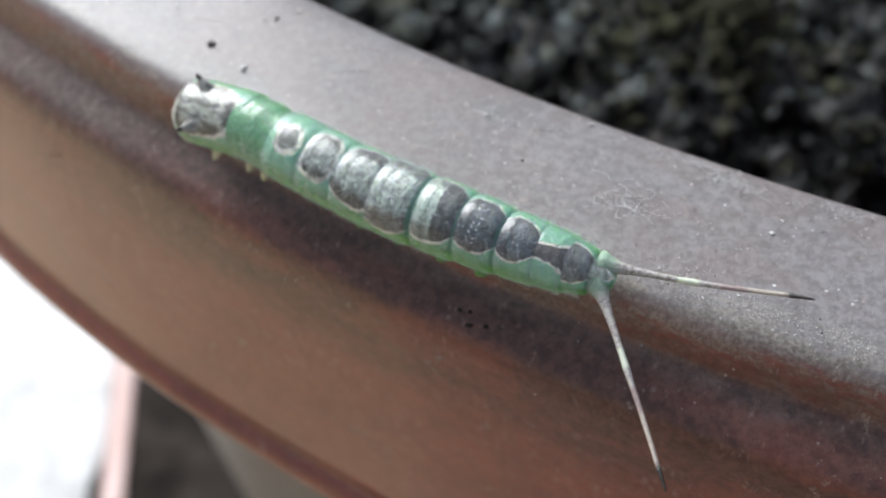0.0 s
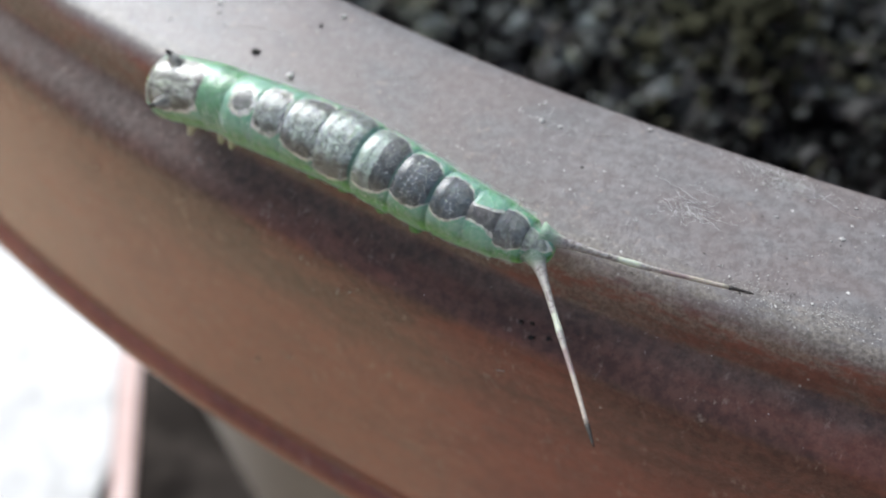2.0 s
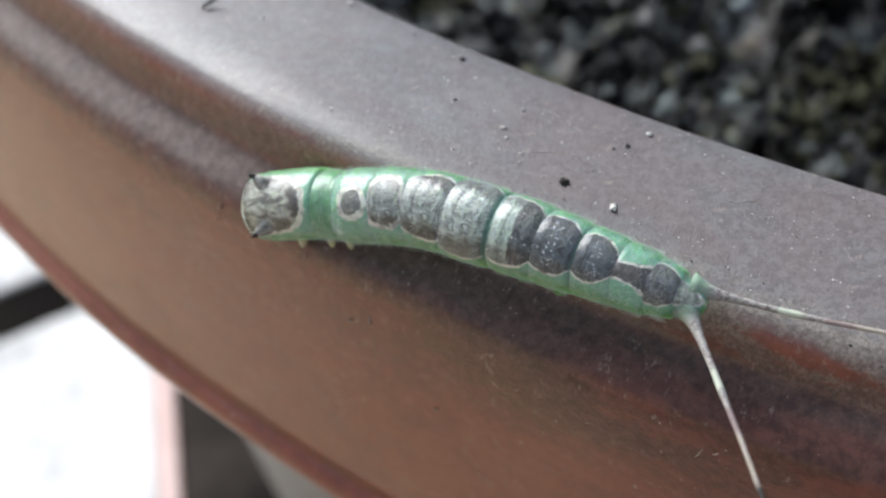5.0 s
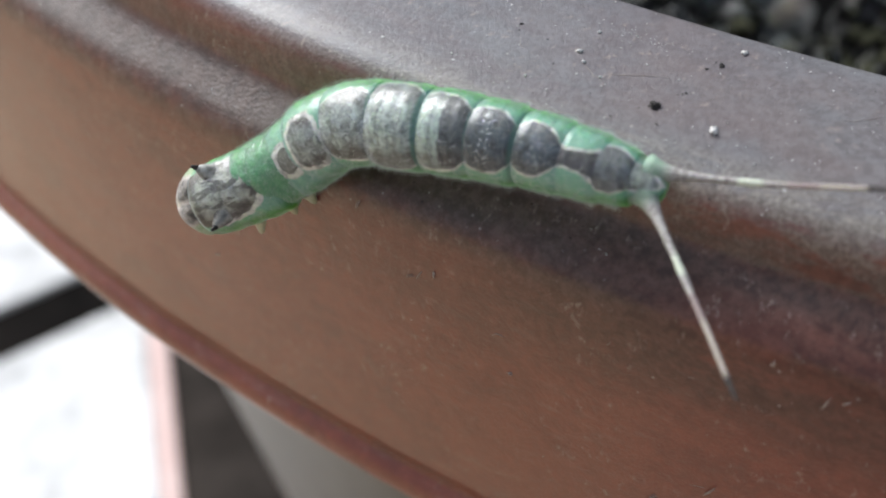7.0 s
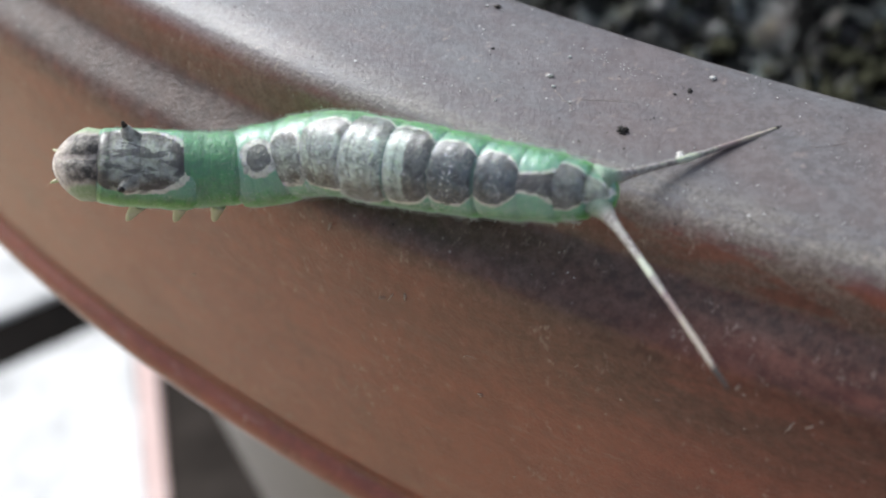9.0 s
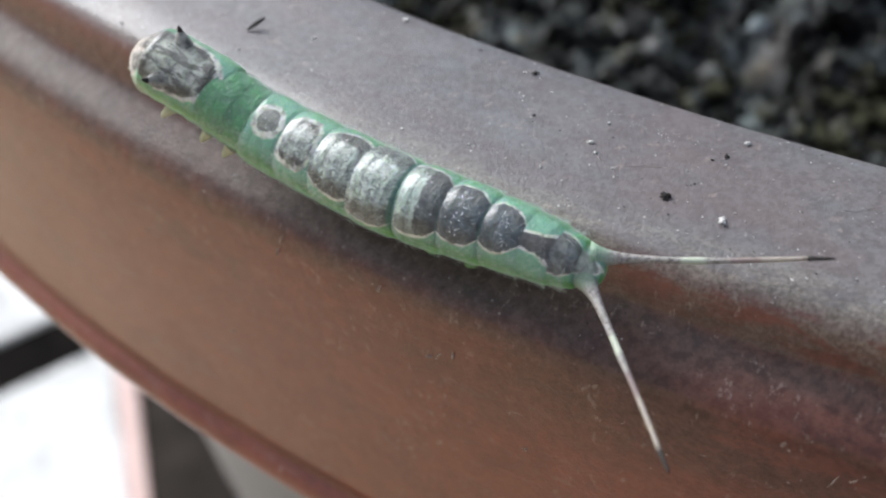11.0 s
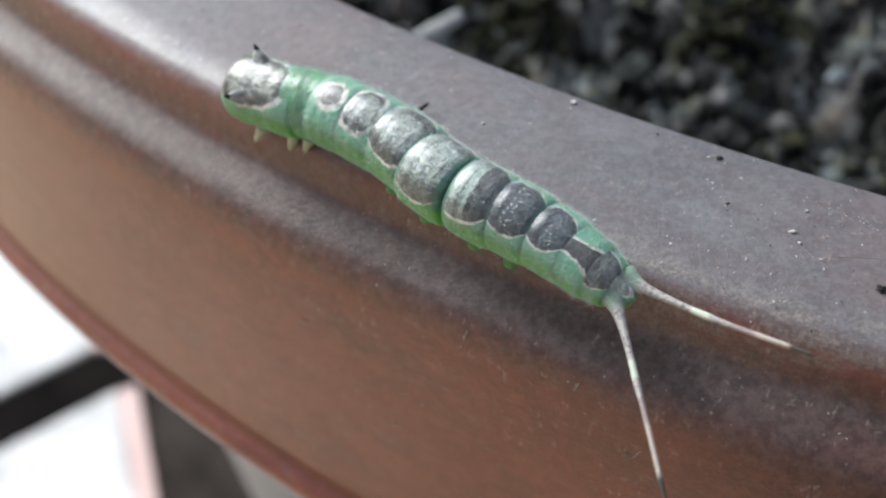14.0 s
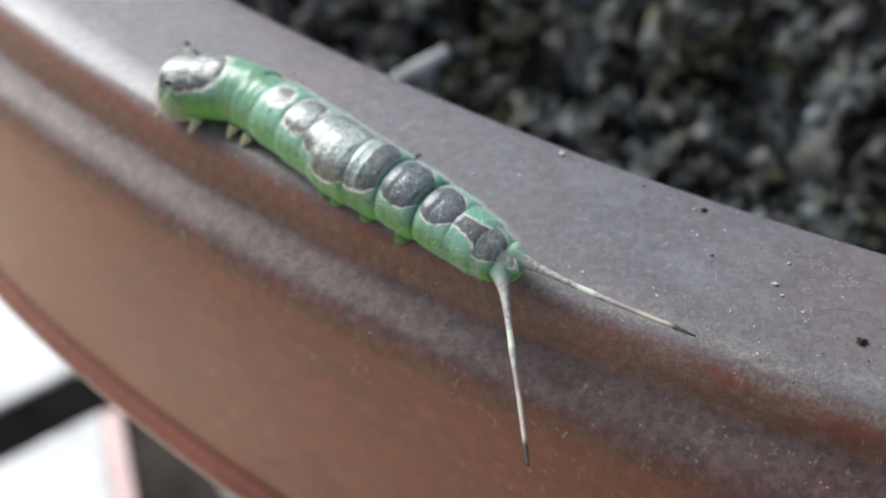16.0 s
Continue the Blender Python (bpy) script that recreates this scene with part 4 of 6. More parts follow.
for name, side in (("fu", -1), ("fl", 1)):
    bm = bmesh.new()
    L = 8.8 if name == "fu" else 9.5
    pts, rad = [], []
    for k in range(29):
        s = k / 28
        pts.append(Vector((L * s - 0.2, 0.05 * math.sin(s * 9) * s * (1 - s), 0.16 * math.sin(s * math.pi) * side)) * MM)
        r = 0.50 * math.exp(-s * 12) + 0.165 - 0.07 * s + 0.03 * math.exp(-((s - 0.5) / 0.05) ** 2)
        rad.append(r * MM)
    tube(bm, pts, rad, 14)
    tail = part("tail_filament", bm, TAIL, cat, "thin grey and cream tail filament")
    BODY[name] = tail
    cone(tail, "tail_tip", (L - 0.25, 0, 0), (L + 0.85, 0, 0.0), 0.115, 0.05, BLACK, "dark plum tail tip")


def motions():
    walk(cat, [
        (0.0, pose(-0.06363, -0.13563, 0.18505)),
        (0.5, pose(-0.06439, -0.13510, 0.18515)),
        (1.0, pose(-0.06632, -0.13428, 0.18511)),
        (1.5, pose(-0.06717, -0.13385, 0.18510)),
        (2.0, pose(-0.06957, -0.13239, 0.18522)),
        (2.5, pose(-0.07042, -0.13196, 0.18527)),
        (3.0, pose(-0.07300, -0.13080, 0.18505)),
        (3.5, pose(-0.07380, -0.13038, 0.18503)),
        (4.0, pose(-0.07684, -0.12860, 0.18503)),
        (4.7, pose(-0.07897, -0.12746, 0.18485)),
        (5.2, pose(-0.08049, -0.12665, 0.18472)),
        (5.8, pose(-0.08232, -0.12567, 0.18456)),
        (6.5, pose(-0.08445, -0.12453, 0.18438)),
        (7.0, pose(-0.08605, -0.12378, 0.18413)),
        (7.5, pose(-0.08624, -0.12386, 0.18387)),
        (7.8, pose(-0.08627, -0.12385, 0.18385)),
        (8.0, pose(-0.08628, -0.12384, 0.18384)),
        (8.2, pose(-0.08626, -0.12385, 0.18385)),
        (8.5, pose(-0.08625, -0.12387, 0.18386)),
        (9.0, pose(-0.08623, -0.12395, 0.18378)),
        (9.5, pose(-0.08609, -0.12394, 0.18392)),
        (10.2, pose(-0.08693, -0.12329, 0.18398)),
        (11.1, pose(-0.08800, -0.12245, 0.18406)),
        (12.0, pose(-0.08908, -0.12161, 0.18414)),
        (12.5, pose(-0.09075, -0.11985, 0.18453)),
        (13.0, pose(-0.09162, -0.11898, 0.18469)),
        (13.5, pose(-0.09336, -0.11693, 0.18519)),
        (14.0, pose(-0.09406, -0.11633, 0.18526)),
        (14.5, pose(-0.09426, -0.11599, 0.18532)),
        (15.0, pose(-0.09507, -0.11453, 0.18566)),
        (15.5, pose(-0.09599, -0.11356, 0.18575)),
        (16.0, pose(-0.09828, -0.11086, 0.18598)),
    ])
    walk(BODY["head"], [
        (0.0, pose(-0.01388, 0.00697, -0.00044, -41.9, 9.3, 158.7)),
        (0.5, pose(-0.01372, 0.00685, -0.00045, -41.2, 8.6, 157.2)),
        (1.0, pose(-0.01215, 0.00615, -0.00048, -42.0, 9.9, 158.6)),
        (1.5, pose(-0.01380, 0.00731, -0.00050, -41.8, 9.8, 157.6)),
        (2.0, pose(-0.01225, 0.00623, -0.00077, -42.4, 10.5, 158.3)),
        (2.5, pose(-0.01387, 0.00749, -0.00075, -41.2, 9.9, 156.1)),
        (3.0, pose(-0.01207, 0.00665, -0.00071, -42.3, 11.4, 157.2)),
        (3.5, pose(-0.01380, 0.00781, -0.00086, -42.9, 12.9, 156.2)),
        (4.0, pose(-0.01173, 0.00637, -0.00123, -44.0, 14.9, 155.4)),
        (4.7, pose(-0.01217, 0.00601, -0.00254, -53.3, 23.1, 153.8)),
        (5.2, pose(-0.01229, 0.00575, -0.00362, -60.7, 28.8, 151.7)),
        (5.8, pose(-0.01219, 0.00548, -0.00500, -70.5, 35.2, 147.7)),
        (6.5, pose(-0.01173, 0.00529, -0.00662, -83.4, 41.7, 141.1)),
        (7.0, pose(-0.01170, 0.00400, -0.00629, -52.6, 25.2, 169.2)),
        (7.5, pose(-0.01318, 0.00067, -0.00247, -49.1, -1.6, -148.2)),
        (7.8, pose(-0.01256, -0.00112, -0.00602, -38.0, 28.4, -139.0)),
        (8.0, pose(-0.01334, -0.00037, -0.00498, -45.6, 16.7, -151.3)),
        (8.2, pose(-0.01338, 0.00007, -0.00378, -47.1, 8.4, -150.0)),
        (8.5, pose(-0.01119, -0.00187, -0.00707, -23.2, 39.8, -119.1)),
        (9.0, pose(-0.01448, 0.00207, -0.00100, -40.4, -12.1, -172.7)),
        (9.5, pose(-0.01324, 0.00521, 0.00422, -40.7, -39.0, 174.0)),
        (10.2, pose(-0.01335, 0.00710, 0.00337, -37.5, -28.1, 163.4)),
        (11.1, pose(-0.01264, 0.00924, 0.00224, -36.9, -13.2, 151.6)),
        (12.0, pose(-0.01111, 0.01088, 0.00127, -39.2, 1.2, 140.4)),
        (12.5, pose(-0.01019, 0.00993, 0.00092, -42.4, 4.9, 145.8)),
        (13.0, pose(-0.01116, 0.01065, 0.00070, -43.6, 7.3, 148.5)),
        (13.5, pose(-0.01063, 0.00951, 0.00002, -42.9, 9.5, 149.7)),
        (14.0, pose(-0.01035, 0.01008, 0.00033, -29.2, 1.5, 137.5)),
        (14.5, pose(-0.00939, 0.01277, 0.00086, -27.4, -0.5, 131.6)),
        (15.0, pose(-0.00982, 0.01180, 0.00049, -20.9, 0.9, 144.7)),
        (15.5, pose(-0.01048, 0.01166, 0.00034, -13.3, 1.8, 152.2)),
        (16.0, pose(-0.01014, 0.00938, -0.00028, -14.1, 9.8, 168.3)),
    ])
    walk(BODY["t1"], [
        (0.0, pose(-0.01211, 0.00628, -0.00013, -40.6, 6.8, 156.3)),
        (0.5, pose(-0.01205, 0.00615, -0.00017, -39.8, 5.7, 154.9)),
        (1.0, pose(-0.01051, 0.00551, -0.00017, -40.6, 7.1, 156.2)),
        (1.5, pose(-0.01212, 0.00661, -0.00019, -39.8, 6.2, 154.0)),
        (2.0, pose(-0.01063, 0.00559, -0.00045, -41.5, 9.0, 156.4)),
        (2.5, pose(-0.01222, 0.00676, -0.00044, -39.3, 6.3, 152.7)),
        (3.0, pose(-0.01051, 0.00599, -0.00037, -40.5, 8.0, 153.9)),
        (3.5, pose(-0.01218, 0.00710, -0.00045, -40.6, 8.2, 152.6)),
        (4.0, pose(-0.01025, 0.00569, -0.00080, -42.0, 10.7, 152.8)),
        (4.7, pose(-0.01076, 0.00532, -0.00187, -51.0, 19.0, 155.0)),
        (5.2, pose(-0.01097, 0.00504, -0.00278, -57.6, 25.3, 155.7)),
        (5.8, pose(-0.01099, 0.00472, -0.00398, -66.0, 32.8, 155.6)),
        (6.5, pose(-0.01070, 0.00446, -0.00544, -76.8, 41.3, 153.6)),
        (7.0, pose(-0.00953, 0.00359, -0.00525, -53.9, 28.5, 171.3)),
        (7.5, pose(-0.01088, 0.00209, -0.00255, -48.9, -1.7, -148.2)),
        (7.8, pose(-0.01054, 0.00064, -0.00457, -37.9, 27.6, -139.0)),
        (8.0, pose(-0.01081, 0.00102, -0.00411, -45.1, 16.5, -150.7)),
        (8.2, pose(-0.01092, 0.00149, -0.00336, -46.7, 8.3, -149.7)),
        (8.5, pose(-0.01005, 0.00020, -0.00511, -24.2, 38.5, -120.4)),
        (9.0, pose(-0.01190, 0.00240, -0.00156, -40.6, -11.8, -171.4)),
        (9.5, pose(-0.01139, 0.00502, 0.00272, -38.4, -43.5, 169.3)),
        (10.2, pose(-0.01150, 0.00654, 0.00235, -35.7, -31.4, 159.7)),
        (11.1, pose(-0.01099, 0.00834, 0.00180, -35.7, -15.0, 149.1)),
        (12.0, pose(-0.00982, 0.00981, 0.00131, -38.6, 0.7, 139.2)),
        (12.5, pose(-0.00872, 0.00893, 0.00107, -39.9, 1.8, 140.7)),
        (13.0, pose(-0.00992, 0.00989, 0.00089, -42.1, 5.1, 145.3)),
        (13.5, pose(-0.00916, 0.00866, 0.00031, -41.4, 6.9, 146.7)),
        (14.0, pose(-0.00944, 0.00925, 0.00036, -31.4, 3.0, 141.3)),
        (14.5, pose(-0.00831, 0.01155, 0.00084, -26.0, -0.7, 126.6)),
        (15.0, pose(-0.00859, 0.01093, 0.00051, -20.5, -0.0, 134.9)),
        (15.5, pose(-0.00911, 0.01094, 0.00038, -14.5, 1.2, 146.4)),
        (16.0, pose(-0.00848, 0.00903, 0.00001, -15.4, 6.8, 157.7)),
    ])
    walk(BODY["t2"], [
        (0.0, pose(-0.01020, 0.00535, 0.00004, -38.3, 2.5, 152.2)),
        (0.5, pose(-0.01022, 0.00521, -0.00007, -37.5, 1.0, 151.3)),
        (1.0, pose(-0.00886, 0.00471, -0.00003, -37.8, 1.5, 151.6)),
        (1.5, pose(-0.01032, 0.00561, -0.00008, -36.3, 0.2, 148.1)),
        (2.0, pose(-0.00895, 0.00479, -0.00020, -39.7, 5.9, 152.7)),
        (2.5, pose(-0.01049, 0.00575, -0.00033, -35.7, 0.2, 147.2)),
        (3.0, pose(-0.00892, 0.00511, -0.00023, -36.7, 1.5, 148.0)),
        (3.5, pose(-0.01048, 0.00610, -0.00032, -36.5, 0.5, 146.9)),
        (4.0, pose(-0.00877, 0.00484, -0.00060, -38.1, 2.7, 148.0)),
        (4.7, pose(-0.00927, 0.00465, -0.00144, -47.9, 12.3, 154.4)),
        (5.2, pose(-0.00950, 0.00449, -0.00218, -54.6, 20.0, 158.1)),
        (5.8, pose(-0.00961, 0.00431, -0.00317, -62.6, 29.7, 161.6)),
        (6.5, pose(-0.00948, 0.00417, -0.00441, -71.9, 41.1, 163.8)),
        (7.0, pose(-0.00855, 0.00352, -0.00456, -58.3, 36.3, 171.2)),
        (7.5, pose(-0.00973, 0.00281, -0.00259, -48.6, -2.7, -146.8)),
        (7.8, pose(-0.00947, 0.00153, -0.00394, -37.4, 23.9, -137.7)),
        (8.0, pose(-0.00962, 0.00174, -0.00374, -43.7, 15.3, -147.4)),
        (8.2, pose(-0.00973, 0.00221, -0.00318, -45.9, 7.2, -147.3)),
        (8.5, pose(-0.00924, 0.00129, -0.00418, -26.8, 32.6, -123.5)),
        (9.0, pose(-0.01043, 0.00268, -0.00186, -40.5, -8.1, -171.1)),
        (9.5, pose(-0.01001, 0.00460, 0.00110, -35.9, -47.5, 164.8)),
        (10.2, pose(-0.00994, 0.00583, 0.00115, -33.7, -34.3, 156.0)),
        (11.1, pose(-0.00939, 0.00729, 0.00121, -34.3, -16.9, 146.5)),
        (12.0, pose(-0.00839, 0.00854, 0.00131, -37.7, -0.1, 137.4)),
        (12.5, pose(-0.00720, 0.00748, 0.00104, -35.2, -2.9, 132.9)),
        (13.0, pose(-0.00849, 0.00880, 0.00099, -40.0, 2.2, 141.3)),
        (13.5, pose(-0.00752, 0.00747, 0.00047, -39.1, 3.0, 142.3)),
        (14.0, pose(-0.00825, 0.00840, 0.00048, -33.9, 5.0, 145.9)),
        (14.5, pose(-0.00729, 0.00994, 0.00081, -23.1, -1.1, 119.5)),
        (15.0, pose(-0.00730, 0.00927, 0.00049, -18.9, -1.0, 123.7)),
        (15.5, pose(-0.00751, 0.00968, 0.00041, -15.2, 0.2, 138.0)),
        (16.0, pose(-0.00637, 0.00783, 0.00021, -15.6, 2.2, 142.8)),
    ])
    walk(BODY["t3"], [
        (0.0, pose(-0.00917, 0.00473, 0.00002, -36.7, -0.8, 149.8)),
        (0.5, pose(-0.00919, 0.00458, -0.00012, -36.5, -1.4, 149.9)),
        (1.0, pose(-0.00812, 0.00422, -0.00010, -37.9, 0.7, 152.6)),
        (1.5, pose(-0.00939, 0.00491, -0.00018, -35.7, -1.5, 147.6)),
        (2.0, pose(-0.00818, 0.00432, -0.00016, -38.3, 3.0, 151.1)),
        (2.5, pose(-0.00962, 0.00508, -0.00043, -35.3, -1.2, 146.9)),
        (3.0, pose(-0.00821, 0.00455, -0.00030, -35.8, -0.7, 146.9)),
        (3.5, pose(-0.00960, 0.00542, -0.00042, -36.0, -0.9, 146.6)),
        (4.0, pose(-0.00815, 0.00437, -0.00068, -37.7, 0.9, 148.3)),
        (4.7, pose(-0.00838, 0.00418, -0.00130, -47.9, 11.2, 153.8)),
        (5.2, pose(-0.00848, 0.00404, -0.00182, -55.0, 19.3, 156.7)),
        (5.8, pose(-0.00849, 0.00390, -0.00250, -63.5, 29.4, 158.9)),
        (6.5, pose(-0.00837, 0.00379, -0.00332, -74.0, 41.1, 159.4)),
        (7.0, pose(-0.00769, 0.00331, -0.00389, -59.2, 37.9, 171.4)),
        (7.5, pose(-0.00926, 0.00315, -0.00264, -49.1, 0.1, -152.9)),
        (7.8, pose(-0.00903, 0.00203, -0.00371, -44.5, 17.9, -143.5)),
        (8.0, pose(-0.00913, 0.00216, -0.00362, -46.5, 15.9, -146.7)),
        (8.2, pose(-0.00925, 0.00260, -0.00314, -47.9, 8.8, -149.6)),
        (8.5, pose(-0.00889, 0.00188, -0.00382, -41.9, 20.2, -139.4)),
        (9.0, pose(-0.00902, 0.00285, -0.00198, -40.3, -0.9, -174.4)),
        (9.5, pose(-0.00901, 0.00437, 0.00003, -36.7, -35.8, 168.3)),
        (10.2, pose(-0.00889, 0.00539, 0.00038, -34.1, -27.0, 157.9)),
        (11.1, pose(-0.00842, 0.00665, 0.00085, -33.5, -15.1, 145.8)),
        (12.0, pose(-0.00762, 0.00780, 0.00130, -35.4, -3.6, 134.4)),
        (12.5, pose(-0.00647, 0.00651, 0.00090, -33.1, -5.6, 130.1)),
        (13.0, pose(-0.00762, 0.00805, 0.00100, -37.1, -1.3, 136.3)),
        (13.5, pose(-0.00658, 0.00666, 0.00047, -36.3, -0.5, 137.4)),
        (14.0, pose(-0.00741, 0.00788, 0.00058, -33.5, 2.8, 142.8)),
        (14.5, pose(-0.00679, 0.00887, 0.00079, -23.3, -1.9, 119.0)),
        (15.0, pose(-0.00663, 0.00800, 0.00045, -19.8, -1.9, 120.7)),
        (15.5, pose(-0.00676, 0.00881, 0.00040, -15.8, -0.7, 129.0)),
        (16.0, pose(-0.00540, 0.00670, 0.00016, -15.5, -1.2, 130.6)),
    ])
    walk(BODY["a1"], [
        (0.0, pose(-0.00771, 0.00390, 0.00000, -30.8, -1.1, 150.6)),
        (0.5, pose(-0.00761, 0.00370, -0.00014, -31.1, -0.4, 151.2)),
        (1.0, pose(-0.00697, 0.00373, -0.00001, -35.5, 7.1, 160.8)),
        (1.5, pose(-0.00788, 0.00406, -0.00016, -32.3, 2.0, 152.7)),
        (2.0, pose(-0.00710, 0.00377, -0.00009, -33.0, 3.2, 153.1)),
        (2.5, pose(-0.00817, 0.00424, -0.00039, -31.8, 2.6, 151.5)),
        (3.0, pose(-0.00706, 0.00389, -0.00025, -32.3, 3.1, 151.3)),
        (3.5, pose(-0.00810, 0.00452, -0.00036, -32.9, 4.0, 151.1)),
        (4.0, pose(-0.00706, 0.00379, -0.00057, -34.7, 6.6, 153.2)),
        (4.7, pose(-0.00713, 0.00361, -0.00095, -44.8, 13.9, 156.6)),
        (5.2, pose(-0.00714, 0.00349, -0.00126, -52.0, 19.5, 158.4)),
        (5.8, pose(-0.00712, 0.00337, -0.00165, -61.0, 26.5, 159.4)),
        (6.5, pose(-0.00702, 0.00325, -0.00212, -71.8, 34.6, 159.2)),
        (7.0, pose(-0.00647, 0.00321, -0.00292, -69.5, 43.6, 165.2)),
        (7.5, pose(-0.00751, 0.00394, -0.00259, -57.9, 16.9, 177.9)),
        (7.8, pose(-0.00693, 0.00337, -0.00286, -64.9, 29.2, -171.9)),
        (8.0, pose(-0.00699, 0.00343, -0.00281, -65.3, 28.1, -173.2)),
        (8.2, pose(-0.00724, 0.00365, -0.00271, -62.1, 22.9, -177.1)),
        (8.5, pose(-0.00686, 0.00329, -0.00292, -64.4, 30.5, -170.2)),
        (9.0, pose(-0.00677, 0.00303, -0.00191, -44.1, 10.5, 178.0)),
        (9.5, pose(-0.00706, 0.00399, -0.00107, -36.7, -12.5, 160.4)),
        (10.2, pose(-0.00711, 0.00468, -0.00044, -33.8, -11.4, 152.4)),
        (11.1, pose(-0.00696, 0.00565, 0.00038, -30.4, -9.4, 142.2)),
        (12.0, pose(-0.00654, 0.00665, 0.00115, -27.4, -6.9, 132.2)),
        (12.5, pose(-0.00534, 0.00528, 0.00076, -29.0, -4.9, 133.5)),
        (13.0, pose(-0.00639, 0.00680, 0.00093, -28.8, -3.6, 132.7)),
        (13.5, pose(-0.00529, 0.00541, 0.00044, -28.4, -2.2, 133.9)),
        (14.0, pose(-0.00611, 0.00678, 0.00061, -26.2, -0.2, 138.0)),
        (14.5, pose(-0.00586, 0.00737, 0.00072, -19.9, -2.4, 122.8)),
        (15.0, pose(-0.00551, 0.00626, 0.00037, -17.9, -2.5, 123.5)),
        (15.5, pose(-0.00578, 0.00755, 0.00038, -12.3, -0.6, 125.7)),
        (16.0, pose(-0.00418, 0.00527, 0.00014, -12.3, -0.7, 128.6)),
    ])
    walk(BODY["a2"], [
        (0.0, pose(-0.00600, 0.00294, -0.00005, -31.1, -1.1, 151.3)),
        (0.5, pose(-0.00569, 0.00266, -0.00015, -31.5, -0.0, 152.1)),
        (1.0, pose(-0.00555, 0.00332, 0.00024, -34.6, 5.4, 158.5)),
        (1.5, pose(-0.00591, 0.00311, -0.00004, -32.8, 2.5, 153.8)),
        (2.0, pose(-0.00560, 0.00301, 0.00001, -32.8, 2.5, 153.1)),
        (2.5, pose(-0.00626, 0.00326, -0.00025, -32.5, 3.4, 152.8)),
        (3.0, pose(-0.00564, 0.00315, -0.00014, -32.4, 3.1, 151.8)),
        (3.5, pose(-0.00623, 0.00357, -0.00015, -33.2, 4.5, 152.0)),
        (4.0, pose(-0.00575, 0.00316, -0.00037, -34.7, 6.4, 153.3)),
        (4.7, pose(-0.00570, 0.00301, -0.00058, -42.6, 11.2, 156.2)),
        (5.2, pose(-0.00565, 0.00291, -0.00074, -48.3, 14.8, 157.8)),
        (5.8, pose(-0.00558, 0.00279, -0.00094, -55.1, 19.4, 159.3)),
        (6.5, pose(-0.00546, 0.00268, -0.00118, -63.0, 24.8, 160.4)),
        (7.0, pose(-0.00556, 0.00274, -0.00179, -70.0, 35.5, 159.8)),
        (7.5, pose(-0.00571, 0.00302, -0.00156, -65.4, 23.8, 152.5)),
        (7.8, pose(-0.00520, 0.00267, -0.00155, -84.7, 30.3, 156.4)),
        (8.0, pose(-0.00527, 0.00270, -0.00155, -84.3, 29.4, 155.6)),
        (8.2, pose(-0.00547, 0.00284, -0.00156, -75.8, 26.8, 154.4)),
        (8.5, pose(-0.00512, 0.00263, -0.00156, -85.0, 31.5, 157.3)),
        (9.0, pose(-0.00494, 0.00270, -0.00122, -62.4, 23.4, 153.8)),
        (9.5, pose(-0.00499, 0.00294, -0.00092, -53.6, 8.0, 146.9)),
        (10.2, pose(-0.00521, 0.00347, -0.00044, -46.6, 2.9, 143.5)),
        (11.1, pose(-0.00531, 0.00425, 0.00022, -37.1, -2.9, 138.3)),
        (12.0, pose(-0.00518, 0.00510, 0.00086, -27.1, -7.8, 132.1)),
        (12.5, pose(-0.00413, 0.00404, 0.00061, -29.3, -5.4, 134.5)),
        (13.0, pose(-0.00494, 0.00514, 0.00075, -28.0, -4.9, 131.7)),
        (13.5, pose(-0.00392, 0.00389, 0.00033, -27.8, -2.9, 132.9)),
        (14.0, pose(-0.00474, 0.00548, 0.00057, -25.1, -2.3, 134.3)),
        (14.5, pose(-0.00467, 0.00558, 0.00062, -21.5, -3.3, 124.9)),
        (15.0, pose(-0.00434, 0.00454, 0.00026, -23.1, -2.9, 126.5)),
        (15.5, pose(-0.00464, 0.00586, 0.00036, -17.2, -1.3, 124.9)),
        (16.0, pose(-0.00299, 0.00368, 0.00011, -16.7, -0.7, 127.0)),
    ])
